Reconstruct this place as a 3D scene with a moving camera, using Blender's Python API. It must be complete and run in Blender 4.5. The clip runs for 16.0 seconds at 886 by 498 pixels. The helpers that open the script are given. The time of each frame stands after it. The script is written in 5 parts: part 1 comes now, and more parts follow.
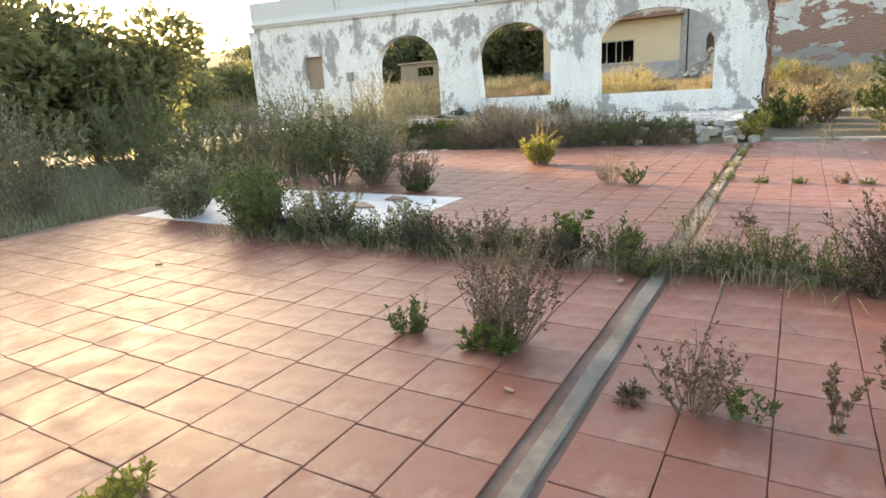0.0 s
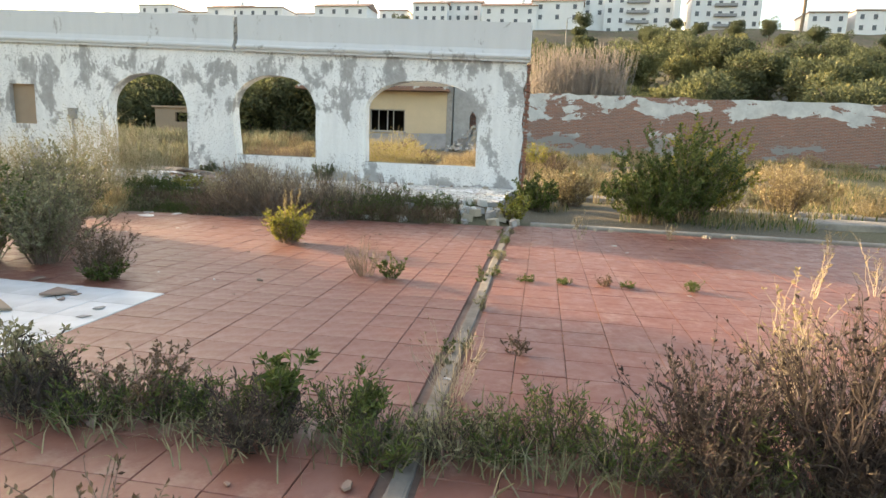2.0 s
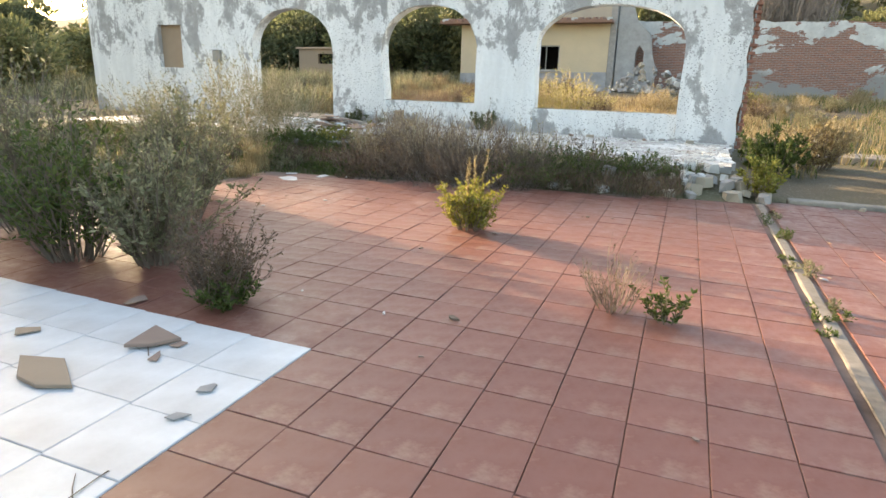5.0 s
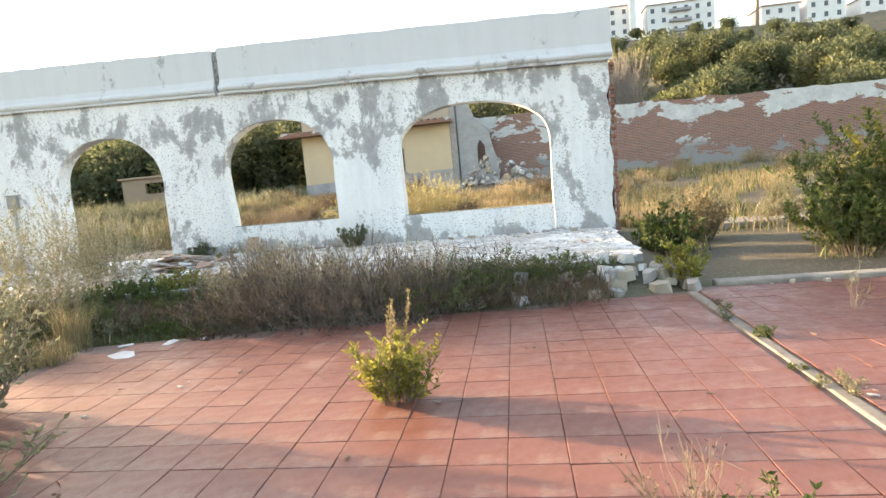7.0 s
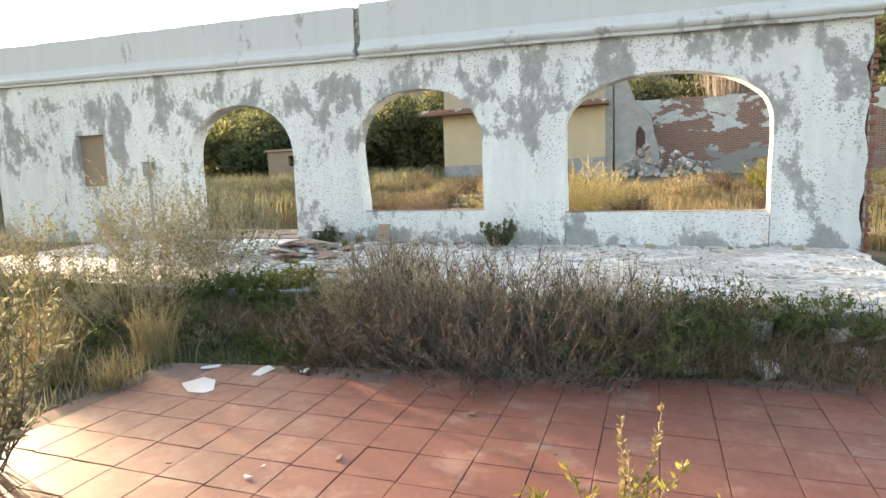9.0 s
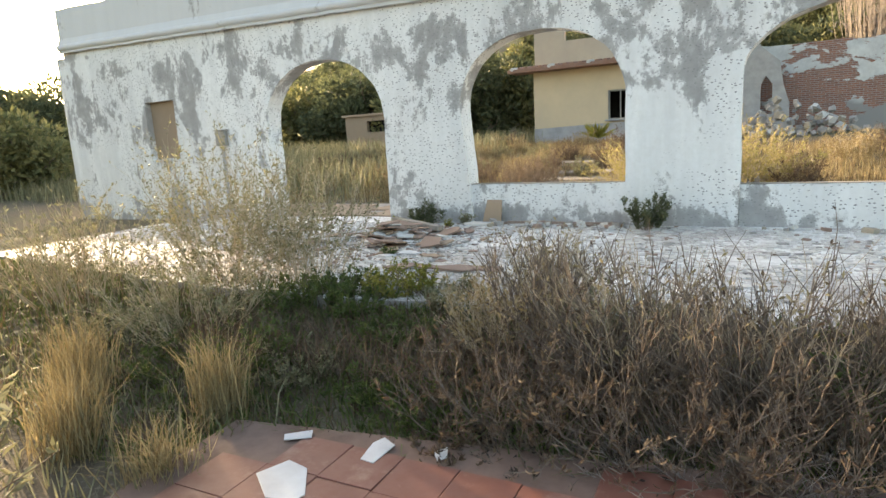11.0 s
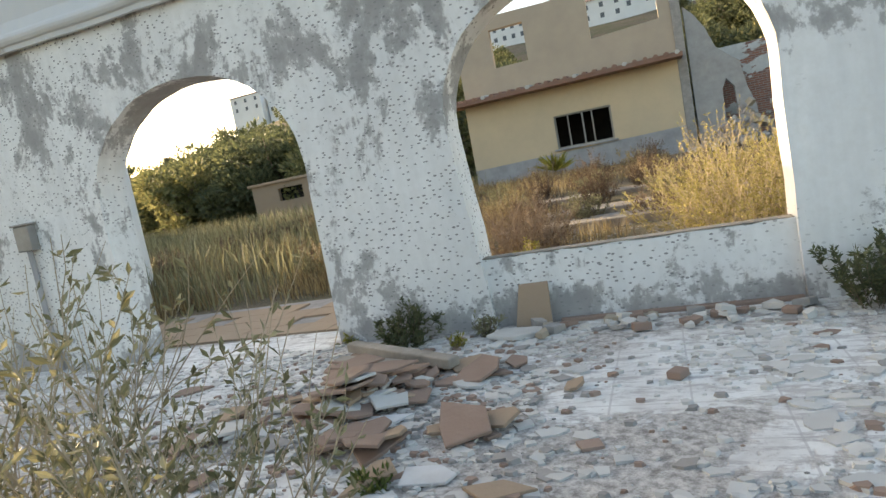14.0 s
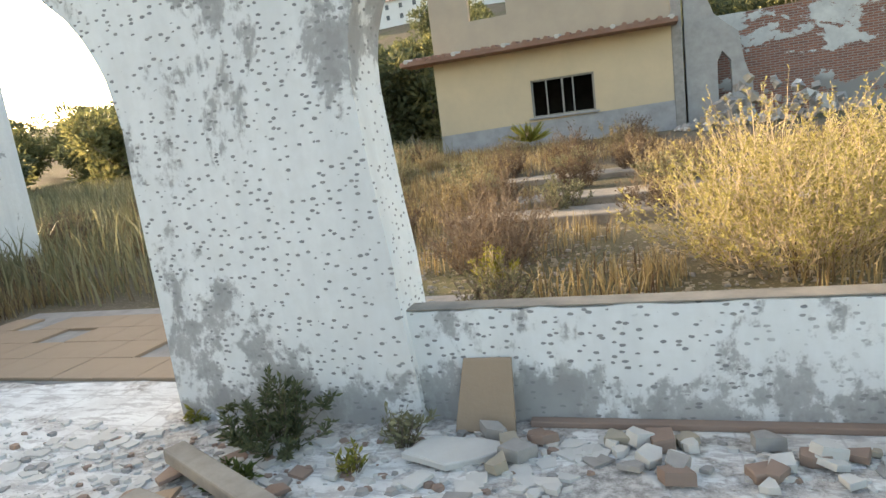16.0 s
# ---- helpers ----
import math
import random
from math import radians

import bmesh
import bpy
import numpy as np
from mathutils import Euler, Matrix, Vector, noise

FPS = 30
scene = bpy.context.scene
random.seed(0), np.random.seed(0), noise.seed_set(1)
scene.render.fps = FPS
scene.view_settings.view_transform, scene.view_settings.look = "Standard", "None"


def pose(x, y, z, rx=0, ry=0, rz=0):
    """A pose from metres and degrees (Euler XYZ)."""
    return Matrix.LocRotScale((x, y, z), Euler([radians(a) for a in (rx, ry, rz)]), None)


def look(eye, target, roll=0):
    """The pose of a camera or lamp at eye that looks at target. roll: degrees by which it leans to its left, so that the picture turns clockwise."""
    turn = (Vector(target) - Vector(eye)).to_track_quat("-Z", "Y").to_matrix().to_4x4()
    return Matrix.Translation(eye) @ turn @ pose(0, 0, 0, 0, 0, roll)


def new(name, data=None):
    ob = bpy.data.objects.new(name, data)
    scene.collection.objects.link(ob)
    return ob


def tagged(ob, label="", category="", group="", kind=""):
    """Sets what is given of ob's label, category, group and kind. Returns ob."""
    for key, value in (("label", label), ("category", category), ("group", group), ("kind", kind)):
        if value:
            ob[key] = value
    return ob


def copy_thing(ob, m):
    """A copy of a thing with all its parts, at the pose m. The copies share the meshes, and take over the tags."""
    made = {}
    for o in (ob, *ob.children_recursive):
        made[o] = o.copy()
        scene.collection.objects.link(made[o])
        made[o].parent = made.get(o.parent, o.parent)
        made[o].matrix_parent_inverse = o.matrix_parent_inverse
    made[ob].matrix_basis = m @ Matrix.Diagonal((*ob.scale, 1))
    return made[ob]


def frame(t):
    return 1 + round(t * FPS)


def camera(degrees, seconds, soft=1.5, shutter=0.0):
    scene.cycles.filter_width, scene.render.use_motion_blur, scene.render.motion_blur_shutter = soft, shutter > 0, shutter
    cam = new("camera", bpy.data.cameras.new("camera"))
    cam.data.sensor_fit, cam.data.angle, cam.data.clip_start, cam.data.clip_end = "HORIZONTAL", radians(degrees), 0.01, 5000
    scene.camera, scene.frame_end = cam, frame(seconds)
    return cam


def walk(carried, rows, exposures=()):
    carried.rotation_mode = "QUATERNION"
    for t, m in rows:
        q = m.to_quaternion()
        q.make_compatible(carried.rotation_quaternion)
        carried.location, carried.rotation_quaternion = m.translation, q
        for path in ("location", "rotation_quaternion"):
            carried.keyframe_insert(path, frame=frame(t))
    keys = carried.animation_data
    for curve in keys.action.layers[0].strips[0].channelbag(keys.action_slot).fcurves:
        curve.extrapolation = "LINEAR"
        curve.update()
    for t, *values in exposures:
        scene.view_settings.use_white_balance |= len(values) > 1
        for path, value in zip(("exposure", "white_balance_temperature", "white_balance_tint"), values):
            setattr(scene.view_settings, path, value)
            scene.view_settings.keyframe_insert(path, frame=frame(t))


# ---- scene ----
cam = camera(72.8, 16.0)
PATH = [
    (0, (0.844, 0.951, 1.404), (-0.19, 2.582, 0.885), -3.7),
    (0.5, (0.826, 1.366, 1.456), (0.414, 3.251, 0.927), 1.0),
    (1, (0.75, 1.699, 1.49), (0.23, 3.608, 1.199), -3.6),
    (1.5, (0.718, 2.04, 1.503), (0.167, 3.955, 1.335), -0.0),
    (2, (0.572, 2.604, 1.491), (0.208, 4.54, 1.146), 2.2),
    (2.5, (0.532, 3.154, 1.549), (0.036, 5.07, 1.265), -1.3),
    (3, (0.433, 3.668, 1.563), (-0.24, 5.526, 1.25), -0.8),
    (3.2, (0.361, 3.921, 1.536), (-0.461, 5.722, 1.253), 1.7),
    (5.3, (-1.235, 4.84, 1.501), (-1.973, 6.613, 0.94), 1.5),
    (5.5, (-1.361, 4.901, 1.513), (-2.048, 6.7, 0.972), 0.1),
    (6, (-1.627, 5.189, 1.563), (-2.02, 7.077, 1.03), -1.4),
    (6.5, (-1.901, 5.649, 1.548), (-2.147, 7.595, 1.159), -2.3),
    (7, (-1.969, 6.157, 1.635), (-2.277, 8.119, 1.4), -5.2),
    (7.5, (-2.067, 6.68, 1.605), (-2.559, 8.607, 1.39), 1.1),
    (8, (-2.18, 7.263, 1.613), (-2.656, 9.193, 1.39), -1.9),
    (8.5, (-2.538, 7.743, 1.736), (-2.977, 9.671, 1.435), -2.8),
    (9, (-2.871, 8.19, 1.707), (-3.59, 10.038, 1.446), -2.1),
    (9.2, (-3.047, 8.35, 1.685), (-3.809, 10.177, 1.397), -2.3),
    (11.3, (-4.676, 10.245, 1.731), (-5.658, 11.951, 1.380), -4.7),
    (11.5, (-4.968, 10.627, 1.676), (-5.959, 12.344, 1.415), -6.3),
    (12, (-5.443, 11.142, 1.686), (-6.516, 12.814, 1.456), -6.4),
    (12.5, (-5.860, 11.654, 1.714), (-6.886, 13.358, 1.499), -8.0),
    (13, (-6.239, 12.178, 1.703), (-7.304, 13.860, 1.512), -6.7),
    (13.5, (-6.543, 12.826, 1.699), (-7.448, 14.592, 1.453), -10.1),
    (14, (-6.791, 13.357, 1.695), (-7.496, 15.215, 1.477), -10.8),
    (14.5, (-6.903, 13.981, 1.679), (-7.271, 15.908, 1.288), -10.1),
    (15, (-6.916, 14.541, 1.787), (-7.425, 16.420, 1.330), -9.7),
    (15.5, (-7.047, 15.002, 1.857), (-7.510, 16.893, 1.395), -7.9),
    (16, (-7.150, 15.437, 1.829), (-7.765, 17.305, 1.466), -7.4),
]
EXPOSURES = [(0, 2.68, 7550, 11), (1, 2.68, 7550, 11), (1.7, 2.38, 7550, 11), (2.5, 2.48, 7550, 11), (5.5, 2.58, 7250, 11), (7, 2.73, 7250, 11), (7.5, 2.46, 7250, 11), (8, 2.43, 7250, 11), (9, 2.53, 7450, 11), (11.5, 2.33, 7450, 11), (12.5, 2.28, 7550, 11), (13.5, 2.26, 7350, 11), (14, 1.94, 7250, 11), (14.5, 2.08, 7350, 11), (15, 2.38, 7350, 11), (15.5, 2.13, 7350, 11), (16, 2.28, 7350, 11)]
walk(cam, [(t, look(eye, target, roll)) for t, eye, target, roll in PATH], EXPOSURES)

# ---- light ----
SUN_AZ, SUN_EL = 70.0, 11.0          # degrees left of +y, and above the horizon
sun_way = Vector((-math.sin(radians(SUN_AZ)) * math.cos(radians(SUN_EL)), math.cos(radians(SUN_AZ)) * math.cos(radians(SUN_EL)), math.sin(radians(SUN_EL))))
sun = new("sun", bpy.data.lights.new("sun", "SUN"))
sun.data.energy, sun.data.angle, sun.data.color = 3.6, radians(0.7), (1.0, 0.80, 0.55)
sun.matrix_world = look(sun_way * 50, (0, 0, 0))
world = bpy.data.worlds.new("sky")
scene.world = world
world.use_nodes = True
wn, wl = world.node_tree.nodes, world.node_tree.links
wn.clear()
sky = wn.new("ShaderNodeTexSky")
sky.sky_type, sky.sun_disc = "NISHITA", False
sky.sun_elevation, sky.sun_rotation = radians(SUN_EL), radians(-SUN_AZ)
sky.air_density, sky.dust_density, sky.ozone_density = 1.0, 3.0, 1.0
bg = wn.new("ShaderNodeBackground")
bg.inputs["Strength"].default_value = 0.15
wo = wn.new("ShaderNodeOutputWorld")
wl.new(sky.outputs[0], bg.inputs[0])
wl.new(bg.outputs[0], wo.inputs[0])


# ---- materials ----
class Mat:
    """A small node builder round one Principled material."""

    def __init__(self, name, rough=0.8, spec=0.3):
        self.m = bpy.data.materials.new(name)
        self.m.use_nodes = True
        self.t = self.m.node_tree
        self.b = self.t.nodes["Principled BSDF"]
        self.b.inputs["Roughness"].default_value = rough
        self.b.inputs["Specular IOR Level"].default_value = spec
        self.co = self.t.nodes.new("ShaderNodeTexCoord").outputs["Object"]

    def node(self, kind, **kw):
        n = self.t.nodes.new(kind)
        for k, v in kw.items():
            n.inputs[k].default_value = v
        return n

    def link(self, a, b):
        self.t.links.new(a, b)
        return b

    def noise(self, scale, detail=4, rough=0.55, dist=0.0, co=None):
        n = self.node("ShaderNodeTexNoise", Scale=scale, Detail=detail, Roughness=rough, Distortion=dist)
        self.link(co or self.co, n.inputs["Vector"])
        return n.outputs["Fac"]

    def stretch(self, x, y, z):
        n = self.node("ShaderNodeMapping")
        n.inputs["Scale"].default_value = (x, y, z)
        self.link(self.co, n.inputs["Vector"])
        return n.outputs[0]

    def ramp(self, fac, stops, const=False):
        n = self.node("ShaderNodeValToRGB")
        e = n.color_ramp.elements
        if const:
            n.color_ramp.interpolation = "CONSTANT"
        while len(e) < len(stops):
            e.new(0.5)
        for el, (p, c) in zip(e, stops):
            el.position = p
            el.color = (c, c, c, 1) if isinstance(c, (int, float)) else (*c, 1)
        self.link(fac, n.inputs["Fac"])
        return n.outputs["Color"]

    def mix(self, fac, a, b, blend="MIX"):
        n = self.t.nodes.new("ShaderNodeMix")
        n.data_type, n.blend_type = "RGBA", blend
        for sock, v in ((n.inputs[0], fac), (n.inputs[6], a), (n.inputs[7], b)):
            if isinstance(v, (int, float)):
                sock.default_value = v if sock is n.inputs[0] else (v, v, v, 1)
            elif isinstance(v, tuple):
                sock.default_value = (*v, 1)
            else:
                self.link(v, sock)
        return n.outputs[2]

    def math(self, op, a, b=0.0):
        n = self.t.nodes.new("ShaderNodeMath")
        n.operation = op
        for sock, v in zip(n.inputs, (a, b)):
            if isinstance(v, (int, float)):
                sock.default_value = v
            else:
                self.link(v, sock)
        return n.outputs[0]

    def axis(self, k):
        n = self.t.nodes.new("ShaderNodeSeparateXYZ")
        self.link(self.co, n.inputs[0])
        return n.outputs[k]

    def random(self):
        return self.t.nodes.new("ShaderNodeObjectInfo").outputs["Random"]

    def island(self):
        return self.t.nodes.new("ShaderNodeNewGeometry").outputs["Random Per Island"]

    def done(self, color, bump=None, strength=0.3, depth=0.01):
        if isinstance(color, tuple):
            self.b.inputs["Base Color"].default_value = (*color, 1)
        else:
            self.link(color, self.b.inputs["Base Color"])
        if bump is not None:
            n = self.node("ShaderNodeBump", Strength=strength, Distance=depth)
            self.link(bump, n.inputs["Height"])
            self.link(n.outputs[0], self.b.inputs["Normal"])
        return self.m


def plaster(name, peel=0.5, chips=False, base=(0.80, 0.80, 0.79)):
    """Old lime wash: flaking to grey render, with soot streaks and, where asked, pick marks."""
    m = Mat(name, 0.9, 0.15)
    big = m.noise(1.25, 9, 0.68, 0.25, m.stretch(1.15, 1.15, 0.72))
    fine = m.noise(14, 5, 0.65)
    streak = m.noise(1.0, 4, 0.6, 0, m.stretch(3.5, 3.5, 0.5))
    white = m.mix(m.ramp(streak, [(0.35, 0.0), (0.75, 0.55)]), base, (0.50, 0.51, 0.52))
    white = m.mix(m.ramp(fine, [(0.35, 0.0), (0.7, 0.35)]), white, (0.60, 0.59, 0.56))
    edge = m.math("ADD", big, m.math("MULTIPLY", fine, 0.16))
    damp = m.ramp(m.axis(2), [(0.40, 0.15), (0.58, 0.08), (0.74, 0.0)])
    edge = m.math("ADD", edge, damp)
    edge = m.math("ADD", edge, m.ramp(m.math("DIVIDE", m.axis(2), 5.0), [(0.36, -0.03), (0.47, 0.065), (0.68, 0.075), (0.74, 0.01)]))
    flake = m.ramp(edge, [(peel - 0.02, 0.0), (peel, 0.35), (peel + 0.015, 0.8), (peel + 0.07, 1.0)])
    grey = m.mix(m.noise(5, 5), (0.24, 0.235, 0.23), (0.44, 0.43, 0.42))
    col = m.mix(flake, white, grey)
    height = m.math("ADD", m.math("MULTIPLY", flake, -0.7), m.math("MULTIPLY", fine, 0.25))
    if chips:
        v = m.node("ShaderNodeTexVoronoi", Scale=1.0, Randomness=0.85)
        slant = m.node("ShaderNodeMapping")
        slant.inputs["Rotation"].default_value = (0.0, radians(-24), 0.0)
        slant.inputs["Scale"].default_value = (15.5, 15.5, 29.0)
        m.link(m.co, slant.inputs["Vector"])
        m.link(slant.outputs[0], v.inputs["Vector"])
        near = m.math("ADD", v.outputs["Distance"], m.math("MULTIPLY", m.noise(38, 4), 0.34))
        spot = m.ramp(near, [(0.375, 1.0), (0.405, 0.0)])
        spot = m.math("MULTIPLY", spot, m.ramp(m.noise(0.75, 3), [(0.36, 0.0), (0.46, 1.0)]))
        col = m.mix(spot, col, m.mix(m.noise(8, 3), (0.16, 0.16, 0.17), (0.38, 0.37, 0.36)))
        height = m.math("ADD", height, m.math("MULTIPLY", spot, -0.9))
    return m.done(col, height, 0.5, 0.012)


def leaf(name, a, b, c, through_light=0.25):
    m = Mat(name, 0.6, 0.25)
    m.b.inputs["Transmission Weight"].default_value = 0.0
    col = m.ramp(m.island(), [(0.0, a), (0.5, b), (1.0, c)])
    m.done(m.mix(m.ramp(m.noise(2.2, 3), [(0.35, 0.0), (0.7, 0.45)]), col, a))
    out = m.t.nodes["Material Output"]
    tr = m.node("ShaderNodeBsdfTranslucent")
    m.link(col, tr.inputs["Color"])
    mx = m.node("ShaderNodeMixShader", Fac=through_light)
    m.link(m.b.outputs[0], mx.inputs[1])
    m.link(tr.outputs[0], mx.inputs[2])
    m.link(mx.outputs[0], out.inputs[0])
    return m.m


def stone(name, a, b, rough=0.85, scale=6.0, spec=0.25, per="island"):
    m = Mat(name, rough, spec)
    r = m.island() if per == "island" else m.random()
    col = m.mix(m.noise(scale, 6, 0.6), a, b)
    col = m.mix(m.ramp(r, [(0.0, 0.0), (1.0, 0.5)]), col, tuple(0.6 * v for v in a))
    return m.done(col, m.noise(scale * 5, 5), 0.4, 0.01)


def tile_material():
    m = Mat("terracotta_tile", 0.42, 0.45)
    col = m.mix(m.noise(1.3, 5, 0.6, 0.4), (0.135, 0.046, 0.031), (0.21, 0.082, 0.056))
    col = m.mix(m.ramp(m.random(), [(0, 0.0), (1, 0.35)]), col, (0.24, 0.105, 0.075))
    worn = m.ramp(m.math("ADD", m.noise(2.6, 6, 0.7), m.math("MULTIPLY", m.noise(30, 4), 0.12)), [(0.60, 0.0), (0.72, 0.55)])
    col = m.mix(worn, col, (0.30, 0.19, 0.15))
    dirt = m.ramp(m.noise(0.8, 6, 0.7), [(0.55, 0.0), (0.75, 0.45)])
    col = m.mix(dirt, col, (0.12, 0.075, 0.055))
    m.link(m.ramp(m.noise(7, 5, 0.7), [(0.3, 0.30), (0.7, 0.62)]), m.b.inputs["Roughness"])
    return m.done(col, m.noise(9, 5), 0.10, 0.01)


def slab_material():
    m = Mat("broken_white_floor", 0.75, 0.3)
    n = m.math("ADD", m.noise(0.9, 7, 0.65, 0.5), m.math("MULTIPLY", m.noise(11, 4), 0.16))
    gone = m.ramp(n, [(0.575, 0.0), (0.60, 1.0)])
    br = m.t.nodes.new("ShaderNodeTexBrick")
    br.offset = 0.0
    for k, v in (("Scale", 1.0), ("Mortar Size", 0.006), ("Brick Width", 0.4), ("Row Height", 0.4)):
        br.inputs[k].default_value = v
    br.inputs["Color1"].default_value = br.inputs["Color2"].default_value = (0.72, 0.72, 0.70, 1)
    br.inputs["Mortar"].default_value = (0.52, 0.51, 0.50, 1)
    m.link(m.co, br.inputs["Vector"])
    white = m.mix(m.ramp(m.noise(4, 6, 0.7), [(0.38, 0.0), (0.7, 0.7)]), br.outputs["Color"], (0.46, 0.44, 0.42))
    scrape = m.ramp(m.noise(7, 8, 0.75, 0.0, m.stretch(0.6, 2.2, 1.0)), [(0.50, 0.0), (0.58, 0.75)])
    white = m.mix(scrape, white, (0.36, 0.34, 0.33))
    under = m.mix(m.ramp(m.noise(22, 8, 0.75), [(0.38, 0.0), (0.62, 1.0)]), (0.20, 0.185, 0.17), (0.56, 0.53, 0.50))
    col = m.mix(gone, white, under)
    return m.done(col, m.math("ADD", m.math("MULTIPLY", gone, -0.6), m.math("MULTIPLY", m.noise(35, 4), 0.25)), 0.5, 0.012)


def brick_ruin():
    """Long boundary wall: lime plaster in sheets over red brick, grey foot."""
    m = Mat("plastered_brick_ruin", 0.92, 0.15)
    sep = m.t.nodes.new("ShaderNodeSeparateXYZ")
    m.link(m.co, sep.inputs[0])
    comb = m.t.nodes.new("ShaderNodeCombineXYZ")
    m.link(sep.outputs[0], comb.inputs[0])
    m.link(sep.outputs[2], comb.inputs[1])
    br = m.t.nodes.new("ShaderNodeTexBrick")
    for k, v in (("Scale", 1.0), ("Mortar Size", 0.012), ("Brick Width", 0.26), ("Row Height", 0.075)):
        br.inputs[k].default_value = v
    br.inputs["Color1"].default_value = (0.30, 0.13, 0.09, 1)
    br.inputs["Color2"].default_value = (0.20, 0.10, 0.08, 1)
    br.inputs["Mortar"].default_value = (0.30, 0.26, 0.23, 1)
    m.link(comb.outputs[0], br.inputs["Vector"])
    n = m.math("ADD", m.noise(0.42, 7, 0.62, 0.3, m.stretch(1, 1, 2.0)), m.math("MULTIPLY", m.noise(6, 4), 0.10))
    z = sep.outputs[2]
    lift = m.ramp(m.math("DIVIDE", z, 5.0), [(0.30, 0.10), (0.44, 0.04), (0.50, -0.05), (0.66, -0.04), (0.74, 0.09), (0.86, 0.10), (0.93, 0.0)])
    bare = m.ramp(m.math("SUBTRACT", n, lift), [(0.472, 0.0), (0.487, 1.0)])
    white = m.mix(m.ramp(m.noise(1.6, 6, 0.7), [(0.35, 0.0), (0.7, 0.8)]), (0.62, 0.62, 0.60), (0.36, 0.36, 0.36))
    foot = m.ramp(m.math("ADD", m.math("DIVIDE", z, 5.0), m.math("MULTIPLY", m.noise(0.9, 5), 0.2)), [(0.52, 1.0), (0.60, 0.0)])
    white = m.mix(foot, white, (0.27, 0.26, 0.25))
    return m.done(m.mix(bare, white, br.outputs["Color"]), m.math("MULTIPLY", bare, -1.0), 0.6, 0.02)


def ground_material():
    m = Mat("dry_soil", 0.95, 0.1)
    col = m.mix(m.noise(0.5, 8, 0.65), (0.085, 0.07, 0.05), (0.19, 0.155, 0.11))
    col = m.mix(m.ramp(m.noise(0.14, 5), [(0.45, 0.0), (0.6, 0.6)]), col, (0.09, 0.10, 0.045))
    col = m.mix(m.ramp(m.noise(28, 4), [(0.55, 0.0), (0.7, 0.5)]), col, (0.36, 0.31, 0.24))
    return m.done(col, m.noise(12, 8, 0.7), 0.7, 0.03)


def paint(name, a, b, rough=0.8, scale=1.5):
    m = Mat(name, rough, 0.25)
    col = m.mix(m.ramp(m.noise(scale, 6, 0.65), [(0.35, 0.0), (0.75, 1.0)]), a, b)
    return m.done(col, m.noise(scale * 12, 4), 0.2, 0.006)


PLASTER = plaster("peeling_whitewash", 0.662)
PICKED = plaster("pick_marked_whitewash", 0.655, True)
PARAPET = plaster("stained_parapet_render", 0.70, False, (0.58, 0.59, 0.60))
TILE = tile_material()
SLAB = slab_material()
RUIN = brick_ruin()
SOIL = ground_material()
BRICK = stone("old_red_brick", (0.34, 0.16, 0.11), (0.22, 0.11, 0.085), 0.9, 9, 0.2, "object")
MORTAR = paint("grey_mortar", (0.34, 0.32, 0.30), (0.22, 0.21, 0.20), 0.95, 6)
GROUT = paint("dirty_grout", (0.22, 0.15, 0.12), (0.08, 0.052, 0.04), 0.9, 2)
CEMENT = paint("weathered_cement", (0.33, 0.29, 0.24), (0.15, 0.135, 0.12), 0.9, 3)
WHITE_TILE = paint("dusty_white_tile", (0.62, 0.62, 0.62), (0.42, 0.41, 0.40), 0.45, 2)
SHARD = stone("terracotta_shard", (0.26, 0.175, 0.135), (0.36, 0.27, 0.22), 0.8, 5)
SHARD_BACK = stone("sandy_tile_back", (0.40, 0.30, 0.215), (0.33, 0.24, 0.17), 0.85, 5)
CHIP = stone("white_plaster_chip", (0.66, 0.65, 0.62), (0.45, 0.43, 0.40), 0.85, 7)
ROCK = stone("pale_limestone", (0.44, 0.38, 0.29), (0.30, 0.27, 0.23), 0.9, 6)
TIMBER = paint("grey_weathered_timber", (0.34, 0.31, 0.27), (0.19, 0.17, 0.15), 0.85, 5)
CREAM = paint("faded_cream_paint", (0.57, 0.46, 0.315), (0.48, 0.395, 0.28), 0.85, 0.8)
# duller cream for the upper storey, its shade mixed into the colour
CREAM_SHADED = paint("shaded_cream_render", (0.44, 0.37, 0.29), (0.37, 0.31, 0.25), 0.9, 0.8)
DADO = paint("grey_dado", (0.36, 0.36, 0.37), (0.24, 0.24, 0.24), 0.9, 2.0)
EAVE = stone("reddish_eave_tile", (0.27, 0.14, 0.10), (0.36, 0.25, 0.20), 0.85, 3)
ALU = paint("dull_grey_frame", (0.30, 0.29, 0.27), (0.20, 0.19, 0.18), 0.5, 5)
STRIP = paint("dirty_cement_strip", (0.24, 0.21, 0.18), (0.09, 0.08, 0.07), 0.9, 4)
# dark brown dead twig, deepened further to hold the weeds' shade
DEAD = paint("shade_dark_dead_twig", (0.055, 0.042, 0.038), (0.11, 0.085, 0.072), 0.9, 6)
CANE = paint("grey_dry_cane", (0.30, 0.26, 0.225), (0.19, 0.16, 0.14), 0.9, 3)
# near-black colour that paints in the shade of unlit rooms
INTERIOR_SHADE = paint("painted_interior_shade", (0.035, 0.035, 0.035), (0.02, 0.02, 0.02), 0.9, 2)
TOWN = paint("town_white_render", (0.78, 0.78, 0.77), (0.66, 0.66, 0.66), 0.85, 0.15)
TOWN_ROOF = paint("clay_roof", (0.33, 0.22, 0.17), (0.26, 0.18, 0.15), 0.9, 0.4)
